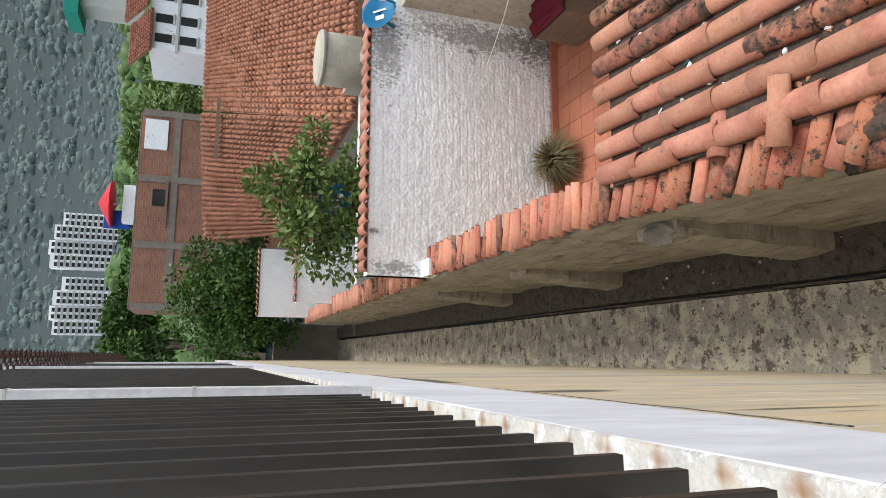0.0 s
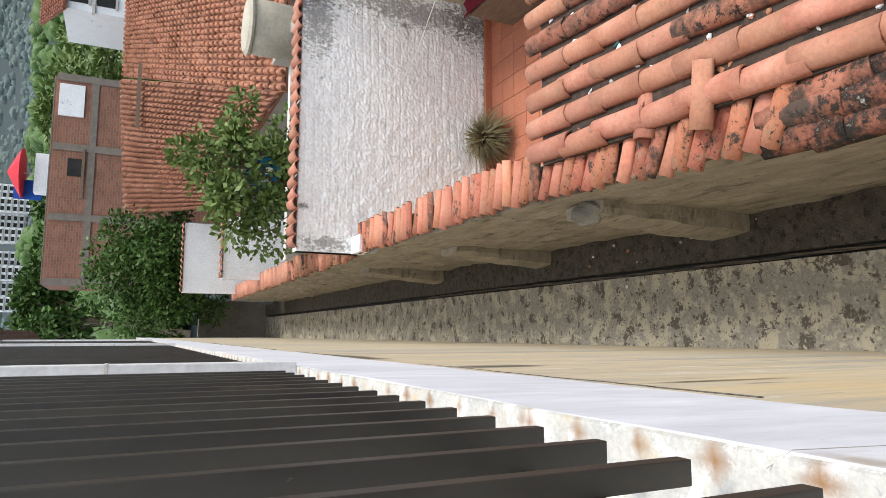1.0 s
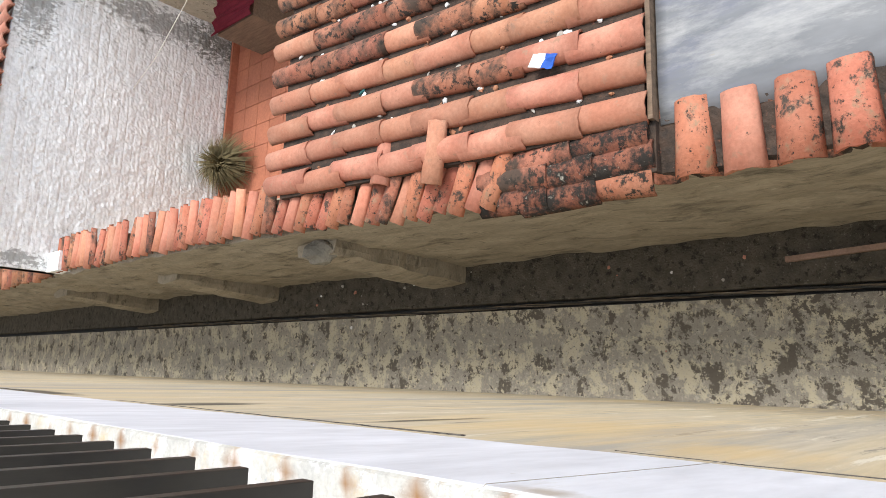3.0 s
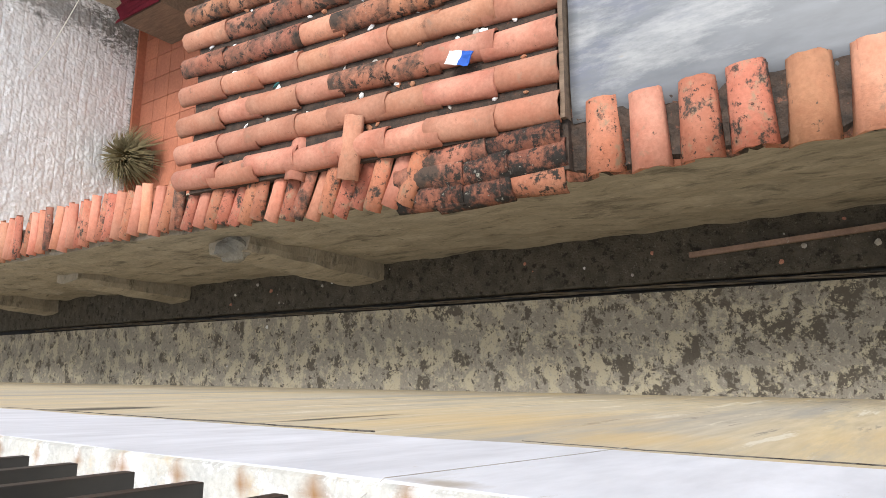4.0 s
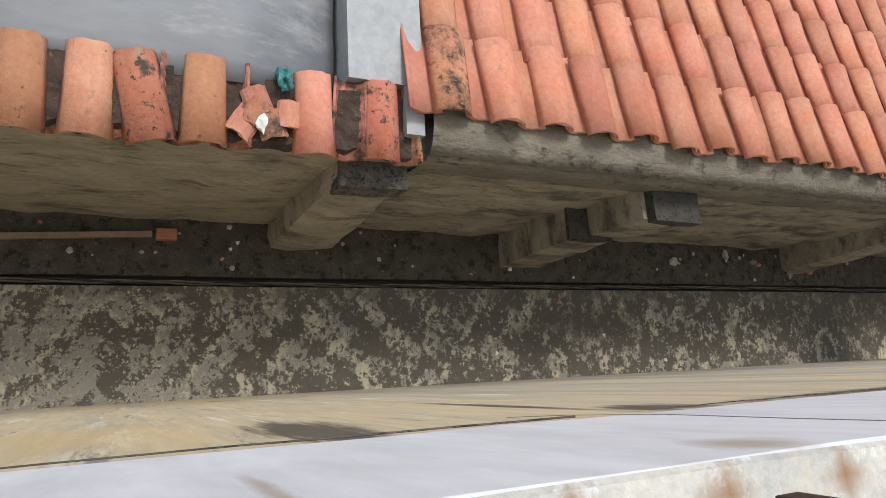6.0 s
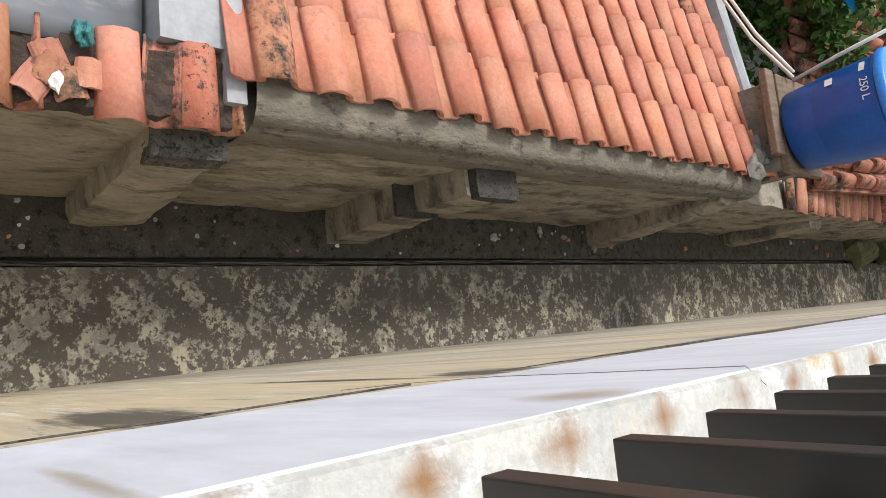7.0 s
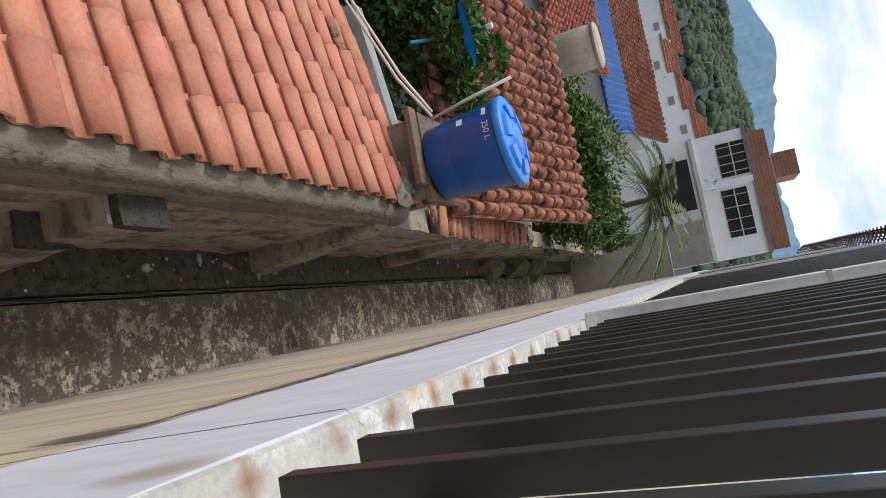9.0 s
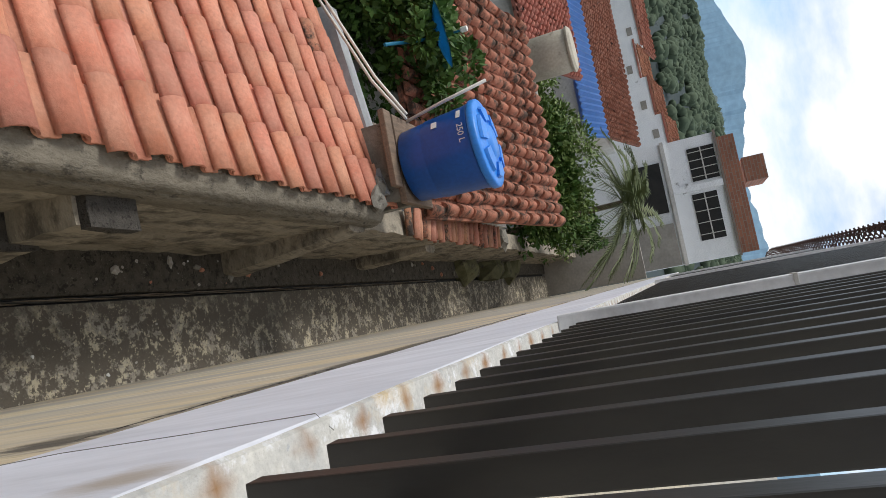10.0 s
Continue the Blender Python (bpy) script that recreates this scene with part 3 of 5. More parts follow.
    for a, b in zip(rows, rows[1:]):
        for k in range(5):
            bm.faces.new((a[k], b[k], b[(k + 1) % 5], a[(k + 1) % 5]))
    bmesh.ops.recalc_face_normals(bm, faces=bm.faces)
    return bm


tagged(link("trim_ledge", ledge(), ledge_material()), "pale concrete ledge with brown rust marks under the bars", "ledge", kind="structure")
tagged(boxed("floor_balcony", (-2.4, -0.344, -22, 24, 3.80, 3.90), M_BALCONY), "stained cream concrete balcony floor behind the bars", "floor", kind="structure")
tagged(boxed("wall_house", (-2.6, -2.4, -22, 24, 3.0, 4.8), M_WHITEDIM), "pale house wall behind the balcony", "wall", kind="structure")
tagged(boxed("wall_house_base", (-2.6, -0.344, -22, 24, -0.25, 3.795), M_CREAM), "lower storey of the house", "wall", kind="structure")


# ---- the steel grille: posts and bars ----
def bar_mesh(h):
    bm = box(bmesh.new(), -0.024, 0, 0, 0.018, 0, h, 0.0015)
    me = bpy.data.meshes.new("bar")
    bm.normal_update()
    bm.to_mesh(me)
    bm.free()
    me.materials.append(M_STEEL)
    return me


BAR = bar_mesh(2.1)
POSTS = (2.21, -1.90, 7.4, -7.0, -12.0, 12.4)


def grille(y0, y1, label):
    g = empty("window_grille", label, "grille", (-0.112, y0, 4.118), "balcony grille panels")
    for k in range(-200, 200):
        if y0 <= bar_y(k) and bar_y(k) + 0.022 < y1:
            piece("bar", BAR, g, Matrix.Translation((0, bar_y(k) - y0, 0)))
    for z in (0.09, 2.0):
        part("rail", box(bmesh.new(), -0.055, -0.0255, 0.0, y1 - y0, z, z + 0.03, 0.003), M_STEEL, g)
    return g


def post(y):
    p = empty("grille_post", "white painted square steel post between grille panels", "post", (-0.088, y, 4.063), "white grille posts")
    part("shaft", box(bmesh.new(), -0.07, 0, 0, 0.06, 0, 2.25, 0.005), M_POST, p)
    for z in (0.55, 1.05, 1.55):
        part("weld_band", box(bmesh.new(), -0.071, 0.0015, -0.0015, 0.0615, z, z + 0.010, 0.001), M_WHITEDIM, p)
    return p


edges = sorted(POSTS)
for y in edges:
    post(y)
for a, b in zip(edges, edges[1:]):
    grille(a + 0.075, b - 0.015, "upright black steel bars over the ledge")


def coil(y0, y1, z, turns, x=-0.15, r=0.2):
    """Razor wire along the top of the grille."""
    bm = bmesh.new()
    n = turns * 14
    tube(bm, [(x + r * math.cos(2 * math.pi * turns * i / n), y0 + (y1 - y0) * i / n, z + r + r * math.sin(2 * math.pi * turns * i / n)) for i in range(n + 1)], 0.010, 4)
    for i in range(0, n, 1):
        a = 2 * math.pi * turns * i / n
        c = Vector((x + r * math.cos(a), y0 + (y1 - y0) * i / n, z + r + r * math.sin(a)))
        box(bm, c.x - 0.03, c.x + 0.03, c.y - 0.02, c.y + 0.02, c.z - 0.006, c.z + 0.006)
    w = tagged(link("razor_wire", bm, M_WIRE), "rusty coil of razor wire on the grille top", "razor wire")
    return w


coil(-19, -7, 6.2, 50)
coil(6, 18, 6.2, 54)

# ---- the neighbour's wall along the alley ----
def top_z(y):
    ys = ((-40, 1.56), (-1.4, 1.56), (1.2, 1.57), (2.4, 1.62), (3.6, 1.72), (5, 1.84), (8.2, 1.9), (40, 1.9))
    for (a, za), (b, zb) in zip(ys, ys[1:]):
        if a <= y <= b:
            return za + (zb - za) * (y - a) / (b - a)
    return 1.6


def front_x(y):
    return 0.93 if y < 2 else 0.93 + min(0.07, (y - 2) * 0.025)


tagged(rough_wall("wall_neighbour_near", WALL_X, 0.28, (-1.45, 8.2), top_z, -0.2, M_RENDERED, amp=0.026, step=0.06, seed=1), "rough grey rendered wall with dark stains", "wall", kind="structure")
tagged(rough_wall("wall_neighbour_roofed", WALL_X, 0.30, (-6.3, -1.455), lambda y: 1.41, -0.2, M_RENDERED, amp=0.03, step=0.06, seed=4), "rough grey rendered wall under a tiled eave", "wall", kind="structure")
tagged(boxed("wall_eave_core", (1.04, 1.27, -6.3, -1.46, 1.30, 1.62), M_HEAD), "mortar packed under the tile ends", "wall", kind="structure")


def wall_head():
    """Mortar fillet swelling from the wall up to the tile ends."""
    bm = bmesh.new()
    n = 160
    rows = []
    for i in range(n + 1):
        y = -6.28 + 4.90 * i / n
        def jag(s, amp=0.013):
            return amp * noise.noise(Vector((y * 3.5, s * 2.7, 11))) + 0.5 * amp * noise.noise(Vector((y * 13, s * 4, 5)))
        rows.append([bm.verts.new((x + jag(k), y, z + jag(k + 20))) for k, (x, z) in enumerate(((0.99, 1.30), (0.966, 1.38), (0.955, 1.54), (0.957, 1.605), (0.982, 1.622), (0.968, 1.645), (1.03, 1.685), (1.10, 1.70), (1.20, 1.705)))])
    for p, q in zip(rows, rows[1:]):
        for k in range(8):
            bm.faces.new((p[k], q[k], q[k + 1], p[k + 1]))
    bmesh.ops.recalc_face_normals(bm, faces=bm.faces)
    return bm


tagged(link("trim_wall_head", wall_head(), M_HEAD, smooth=True), "stained mortar fillet under the eave", "wall band", kind="structure")
tagged(rough_wall("wall_neighbour_low", WALL_X - 0.02, 0.3, (-22, -6.305), lambda y: 1.42 - 0.02 * (-6 - y), -0.2, M_RENDERED, amp=0.03, seed=9), "dark rendered wall further down the alley", "wall", kind="structure")
tagged(rough_wall("wall_neighbour_far", WALL_X + 0.02, 0.3, (8.205, 21), lambda y: 1.85 - 0.02 * (y - 8), -0.2, M_RENDERED, amp=0.05, seed=12), "uneven old wall further up the alley", "wall", kind="structure")


def buttress(y0, y1, x_top, z_top, x_base=0.80, cap="", seed=0):
    """A sloped, hand-rendered prop against the wall."""
    rng = random.Random(seed)
    b = empty("buttress", "rough concrete buttress propping the rendered wall", "buttress", (WALL_X, (y0 + y1) / 2, 0.0), "buttresses along the wall")
    w = (y1 - y0) / 2
    bm = bmesh.new()
    n = 18
    rows = []
    for i in range(n + 1):
        k = i / n
        z = 0.015 + (z_top - 0.015) * k
        x = x_base + (x_top - x_base) * k ** 1.3 - WALL_X
        ww = w * (1.10 - 0.18 * k)

        def jag(s, amp=0.02):
            return amp * noise.noise(Vector((z * 7, s * 3.1, seed * 4.7))) + 0.5 * amp * noise.noise(Vector((z * 21, s * 5, seed)))
        rows.append([bm.verts.new(p) for p in ((0.04, -ww + jag(1), z), (x * .5 + jag(2, .012), -ww + jag(3), z), (x + 0.025 + jag(4), -ww + 0.008 + jag(5), z), (x + jag(6), -ww * .4, z), (x + jag(7), ww * .4, z), (x + 0.025 + jag(8), ww - 0.008 + jag(9), z), (x * .5 + jag(10, .012), ww + jag(11), z), (0.04, ww + jag(12), z))])
    for p, q in zip(rows, rows[1:]):
        for k in range(8):
            bm.faces.new((p[k], p[(k + 1) % 8], q[(k + 1) % 8], q[k]))
    bm.faces.new(rows[0][::-1])
    bm.faces.new(rows[-1])
    bmesh.ops.recalc_face_normals(bm, faces=bm.faces)
    part("shaft", bm, M_RENDERED, b)
    if cap:
        if cap == "block":
            bm = box(bmesh.new(), x_top - WALL_X - 0.02, 0.03, -w * .9, w * .9, z_top - 0.14, z_top + 0.02, 0.012)
            bmesh.ops.subdivide_edges(bm, edges=[e for e in bm.edges if e.calc_length() > 0.05], cuts=5, use_grid_fill=True)
            for v in bm.verts:
                v.co += Vector((noise.noise(v.co * 17 + Vector((seed, 0, 0))), noise.noise(v.co * 19 + Vector((0, seed, 3))), noise.noise(v.co * 15 + Vector((5, 0, seed))))) * 0.013
        else:
            bm = bmesh.new()
            bmesh.ops.create_icosphere(bm, subdivisions=3, radius=0.12)
            for v in bm.verts:
                v.co = Vector((v.co.x * .8, v.co.y * 1.5, v.co.z * .7)) * (1 + 0.35 * noise.noise(v.co * 14 + Vector((seed, 0, 0))))
            bm.transform(Matrix.Translation((x_top - WALL_X + 0.05, -0.02, z_top - 0.03)))
        part("cap", bm, M_DARKBLOCK if cap == "block" else M_BLOCK, b, "broken concrete cap")
    return b


def stepped_buttress(y0, y1):
    """A prop in two lifts, with blackened tops."""
    b = empty("buttress", "stepped concrete buttress with two blackened tops", "buttress", (WALL_X, (y0 + y1) / 2, 0.0), "buttresses along the wall")
    w = (y1 - y0) / 2
    for name, xa, xb, za, zb, material, shift, more in (("lower_shaft", 0.735, 0.770, 0.012, 0.868, M_RENDERED, 0, 0), ("upper_shaft", 0.800, 0.800, 0.901, 1.40, M_RENDERED, -0.16, 0), ("lower_top", 0.765, 0.765, 0.869, 0.90, M_SOOTBLOCK, 0, 0), ("upper_top", 0.775, 0.775, 1.401, 1.47, M_SOOTBLOCK, -0.19, -0.02)):
        bm = bmesh.new()
        n = 12
        rows = []
        for i in range(n + 1):
            z = za + (zb - za) * i / n
            x = xa + (xb - xa) * i / n - WALL_X
            rows.append([bm.verts.new((px + 0.012 * noise.noise(Vector((z * 9, k * 2.3, 1))), py + shift + 0.016 * noise.noise(Vector((z * 8, k * 3.1, 7))), z + (0.008 * noise.noise(Vector((k * 5.0, z, 3))) if i == n else 0))) for k, (px, py) in enumerate(((0.03, -w), (x * .5, -w), (x, -w * .94 + more), (x - .006, 0), (x, w * .94), (x * .5, w), (0.03, w)))])
        for p, q in zip(rows, rows[1:]):
            for k in range(7):
                bm.faces.new((p[k], p[(k + 1) % 7], q[(k + 1) % 7], q[k]))
        bm.faces.new(rows[0][::-1])
        bm.faces.new(rows[-1])
        bmesh.ops.recalc_face_normals(bm, faces=bm.faces)
        part(name, bm, material, b)
    return b


buttress(-1.36, -0.98, 0.86, 1.44, cap="block", seed=1)
stepped_buttress(-3.06, -2.70)
buttress(-6.20, -5.85, 0.89, 1.50, x_base=0.745, seed=3)
buttress(3.85, 4.35, 0.86, 1.46, cap="stone", seed=4)
buttress(6.65, 7.1, 0.88, 1.25, seed=5)
buttress(9.6, 10.1, 0.90, 1.25, seed=6)
buttress(-9.2, -8.8, 0.84, 1.1, seed=7)


def strand(name, pts, r, material, label):
    return tagged(link(name, tube(bmesh.new(), pts, r, 5), material), label, "cable")


strand("cable", [(-0.118, 0.43, 4.067), (-0.101, 0.415, 4.052), (-0.101, 0.385, 3.90), (-0.103, 0.365, 3.73), (-0.106, 0.36, 3.59)], 0.0005, M_STONE, "thin grey cable hanging over the white band")
strand("cable", [(-0.118, -0.68, 4.067), (-0.1, -0.677, 4.052), (-0.101, -0.668, 3.91), (-0.103, -0.676, 3.73), (-0.106, -0.64, 3.58), (-0.112, -0.62, 3.45)], 0.0005, M_BLOCK, "thin dark cable hanging over the white band")
for k in range(3):
    pts = [(0.596 + 0.010 * math.sin(7.0 * v + 2.1 * k) + 0.008 * math.sin(0.9 * v), v, -0.040 + 0.010 * math.cos(7.0 * v + 2.1 * k)) for v in (-12 + 0.1 * i for i in range(224))]
    strand("cable", pts, 0.006, M_BARK if k else M_STEEL, "twisted dark cable lying along the drain slot")

# grimy peeling edge along the foot of the white band
bead = random.Random(61)
bm = bmesh.new()
y = -9.0
while y < 9.0:
    length = bead.uniform(0.3, 1.5)
    pts = [(-0.1075 + 0.001 * noise.noise(Vector((v * 8, 2, 0))), v, 3.588 + 0.014 * noise.noise(Vector((v * 2.3, 0, 0))) + 0.010 * noise.noise(Vector((v * 17, 0, 3)))) for v in (y + length * i / 24 for i in range(25))]
    tube(bm, pts, bead.uniform(0.0010, 0.0030), 5, 0.0006)
    y += length + bead.uniform(0.05, 0.9)
tagged(link("trim_band_edge", bm, M_DARKBLOCK), "blackened flaking edge under the white band", "wall edge", kind="structure")
# the far range; its blue is air haze painted as surface colour
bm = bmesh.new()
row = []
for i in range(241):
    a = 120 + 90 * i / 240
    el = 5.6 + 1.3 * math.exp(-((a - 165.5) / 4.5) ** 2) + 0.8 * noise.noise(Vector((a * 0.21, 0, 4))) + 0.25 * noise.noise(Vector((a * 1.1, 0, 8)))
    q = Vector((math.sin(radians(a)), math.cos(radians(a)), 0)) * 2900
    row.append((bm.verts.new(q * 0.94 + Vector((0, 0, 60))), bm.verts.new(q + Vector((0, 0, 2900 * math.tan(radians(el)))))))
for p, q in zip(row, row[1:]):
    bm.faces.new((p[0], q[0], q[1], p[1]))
tagged(link("backdrop_range", bm, M_RIDGE), "distant mountain range coloured in haze blue", "mountains", kind="structure")

# ---- coping of half-round tiles on the neighbour's wall ----
COPE = {k: [tile_mesh("coping_tile", m, 0.37, 0.086, 0.074, s, arc=74) for s in range(4)] for k, m in (("clay", M_CLAY), ("old", M_CLAY_OLD), ("new", M_CLAY_NEW), ("spot", M_CLAY_SPOT), ("dull", M_CLAY_DULL))}
EDGE = {k: [tile_mesh("coping_tile", m, 0.37, 0.104, 0.090, 10 + s, arc=70) for s in range(4)] for k, m in (("clay", M_CLAY), ("new", M_CLAY_NEW), ("spot", M_CLAY_SPOT), ("dull", M_CLAY_DULL))}
PANS = [tile_mesh("pan_tile", M_CLAY_OLD, 0.36, 0.085, 0.078, 20 + s, flip=True) for s in range(2)]


def lie(x, y, z, turn=0.0, pitch=0.0, roll=0.0):
    """A tile's pose: its wide end at the point, running to +x, turned about z, raised at its far end by pitch."""
    return Matrix.Translation((x, y, z)) @ Euler((radians(roll), radians(-pitch), radians(turn))).to_matrix().to_4x4()


coping = empty("wall_coping", "row of half-round clay tiles bedded on the wall top", "tile coping", (1.1, 0, 1.6), kind="structure")
cinv = Matrix.Translation((-1.1, 0, -1.6))
rng = random.Random(7)
ROW = [(1.14, "spot", 0), (0.925, "clay", 1), (0.705, "spot", 0), (0.49, "spot", 2), (0.275, "dull", -1), (0.05, "clay", -2), (-0.185, "spot", 12), (-0.375, "dull", -1), (-0.835, "new", 1), (-1.145, "spot", 0)]
for y, kind, turn in ROW:
    piece("coping_tile", rng.choice(EDGE[kind]), coping, cinv @ lie(0.915 + rng.uniform(-.012, .012), y, 1.612 + rng.uniform(-.005, .005), turn, 4 + rng.uniform(-1, 1), rng.uniform(-5, 5)))
for y in (1.25, 1.03, 0.815, 0.60, 0.38, 0.165, -0.065, -0.28, -0.48, -0.98, -1.26):
    piece("pan_tile", rng.choice(PANS), coping, cinv @ lie(0.925, y, 1.565, rng.uniform(-3, 3), 4))


def lumpy_bed():
    """Dirt and old mortar packed between the tiles, ragged at its front edge."""
    bm = bmesh.new()
    nx, ny = 14, 130
    g = []
    for i in range(nx + 1):
        g.append([])
        for j in range(ny + 1):
            y = -1.30 + 2.62 * j / ny
            front = 0.945 + 0.03 * noise.noise(Vector((y * 6, 0, 1))) + 0.02 * noise.noise(Vector((y * 19, 0, 6)))
            x = front + (1.235 - front) * i / nx
            z = 1.606 + 0.014 * noise.noise(Vector((x * 9, y * 9, 0))) + 0.010 * noise.noise(Vector((x * 30, y * 30, 4))) + 0.028 * i / nx
            g[-1].append(bm.verts.new((x, y, z if i else 1.57)))
    for i in range(nx):
        for j in range(ny):
            bm.faces.new((g[i][j], g[i + 1][j], g[i + 1][j + 1], g[i][j + 1]))
    bmesh.ops.recalc_face_normals(bm, faces=bm.faces)
    return bm


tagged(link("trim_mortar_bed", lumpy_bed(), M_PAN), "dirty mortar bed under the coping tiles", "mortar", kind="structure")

# irregular steeply lapped run up to the white wall
SLIM = {k: [tile_mesh("coping_tile", m, 0.36, 0.088, 0.076, 30 + s, arc=68) for s in range(4)] for k, m in (("clay", M_CLAY_SPOT), ("old", M_CLAY_OLD), ("new", M_CLAY_NEW))}
y = 2.30
i = 0
while y < 8.0:
    kind = "old" if rng.random() < (0.3 if y < 2.6 else 0.10) else ("new" if rng.random() < 0.4 else "clay")
    turn = rng.uniform(-5, 5) - (24 if y < 4.2 else 15)
    piece("coping_tile", rng.choice(SLIM[kind]), coping, cinv @ lie(front_x(y) + rng.uniform(-.025, .02), y, top_z(y) + 0.025 + rng.uniform(0, 0.02), turn, 5 + rng.uniform(-3, 4), -14 + rng.uniform(-6, 6)))
    y += rng.uniform(0.098, 0.13)
    i += 1
# two stray tiles lying across the run
piece("coping_tile", COPE["clay"][1], coping, cinv @ lie(1.10, 2.62, 1.79, -12, 6))
piece("coping_tile", COPE["clay"][2], coping, cinv @ lie(1.16, 3.05, 1.80, -8, -4))
# mossy tiles laid along the wall head
M_CLAY_BLACK = surf("blackened_ridge_clay", (0.20, 0.075, 0.05), (0.30, 0.12, 0.075), 8, 0.95, 0.7, 60, [((0.028, 0.024, 0.021), 6, 0.43, 0.54), ((0.022, 0.020, 0.018), 22, 0.52, 0.60), ((0.36, 0.34, 0.29), 12, 0.62, 0.68), ((0.30, 0.28, 0.24), 50, 0.62, 0.68)], 0.2)
LONG = [tile_mesh("ridge_tile", M_CLAY_BLACK if s else M_CLAY_SOOT, 0.46, 0.088, 0.078, 40 + s) for s in range(3)]
for j, (x, z, ys) in enumerate(((0.955, 1.595, (1.33, 1.62, 1.90)), (1.06, 1.63, (1.31, 1.62, 1.88)), (1.16, 1.64, (1.33, 1.74)))):
    for s, yy in enumerate(ys):
        piece("ridge_tile", LONG[(j + s) % 3], coping, cinv @ lie(x, yy, z + 0.012 * s, 90 + rng.uniform(-3, 3), 1))
tagged(boxed("trim_mortar_patch", (0.97, 1.24, 1.302, 2.34, 1.6, 1.665), M_PAN), "black mossy mortar under the ridge tiles", "mortar", kind="structure")
for k in range(5):
    bm = bmesh.new()
    tile_bm(bm, rng.uniform(0.1, 0.17), 0.07, 0.065, rng=rng, arc=60)
    ob = tagged(link("tile_shard", bm, M_CLAY_OLD if k % 2 else M_CLAY), "broken piece of clay tile on the wall top", "tile shard", "broken tiles")
    ob.matrix_basis = lie(0.97 + 0.05 * (k % 3), -0.50 - 0.055 * k, 1.632, rng.uniform(-40, 40), rng.uniform(-5, 8))


# ---- roof of long tile rolls behind the wall ----
def rolls_roof():
    roof = empty("tiled_roof_rolls", "old tiled roof of long half-round rolls with debris in the channels", "tile roof", (1.28, 1.33, 1.66))
    rise = math.atan2(0.23, 2.67)
    rot = Euler((rise, 0, 0)).to_matrix().to_4x4()
    bm = box(bmesh.new(), -0.08, 2.40, 0.02, 2.66, -0.05, 0.012)
    bm.transform(rot)
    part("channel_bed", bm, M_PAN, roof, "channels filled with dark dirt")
    kinds = {k: [tile_mesh("roof_tile", m, 0.42, 0.088, 0.076, 60 + s, arc=78) for s in range(4)] for k, m in (("clay", M_CLAY), ("old", M_CLAY_SOOT))}
    r = random.Random(3)
    for c in range(12):
        x = 0.01 + 0.205 * c
        n = 8
        step = 2.68 / n
        for k in range(n):
            old = (3 < c < 7 and k > 0 and r.random() < 0.92) or (c > 6 and r.random() < 0.45) or r.random() < 0.08
            m = rot @ Matrix.Translation((x + r.uniform(-.008, .008), 0.0 + k * step, 0.012 + 0.006 * (k % 2))) @ Euler((0, radians(-1.5), radians(90 + r.uniform(-1.6, 1.6)))).to_matrix().to_4x4()
            piece("roof_tile", r.choice(kinds["old" if old else "clay"]), roof, m)
    return roof, rot


ROLLS, ROLL_ROT = rolls_roof()
boxed("trim_rolls_edge", (1.22, 3.6, 1.30, 1.325, 1.45, 1.70), M_WOOD)
tagged(bpy.data.objects["trim_rolls_edge"], "weathered board along the roof edge", "board", kind="structure")
tagged(boxed("wall_rolls_house", (1.26, 3.6, 1.33, 3.95, -0.2, 1.60), M_WHITEDIM), "white rendered house under the old tile roof", "wall", kind="structure")


# ---- pale sagging sheet roof ----
def sheet():
    bm = bmesh.new()
    nx, ny = 26, 40
    g = []
    for i in range(nx + 1):
        g.append([])
        for j in range(ny + 1):
            u, v = i / nx, j / ny
            x, y = 1.20 + 2.35 * u, -0.965 + 2.255 * v
            z = 1.662 - 0.05 * math.sin(math.pi * v) * math.sin(math.pi * min(1, u * 1.4)) + 0.012 * math.sin(9 * v + 6 * u) + 0.02 * noise.noise(Vector((x * 1.7, y * 1.7, 0))) - 0.16 * max(0.0, 1 - v / 0.22) ** 2
            if u < 0.09:
                z -= 0.035 * (1 - u / 0.09)
            if j < 4:
                z -= 0.03 * (4 - j) * noise.noise(Vector((x * 3, 4, 1))) * 0.5
            g[-1].append(bm.verts.new((x, y, z)))
    for i in range(nx):
        for j in range(ny):
            bm.faces.new((g[i][j], g[i + 1][j], g[i + 1][j + 1], g[i][j + 1]))
    ob = link("sheet_roof", bm, M_SHEET, smooth=True)
    s = ob.modifiers.new("thickness", "SOLIDIFY")
    s.thickness = 0.006
    return tagged(ob, "pale blue-grey sagging sheet roof between tiled roofs", "sheet roof")


sheet()
tagged(boxed("wall_sheet_house", (1.26, 3.5, -0.98, 1.295, -0.2, 1.40), M_WHITEDIM), "wall under the sheet roof", "wall", kind="structure")
tagged(link("wall_parapet_white", box(box(bmesh.new(), 1.287, 3.4, -1.35, -0.985, 1.30, 1.664), 1.05, 1.286, -1.35, -1.258, 1.45, 1.664), M_GABLE), "pale painted parapet beside the tiled roof", "parapet", kind="structure")


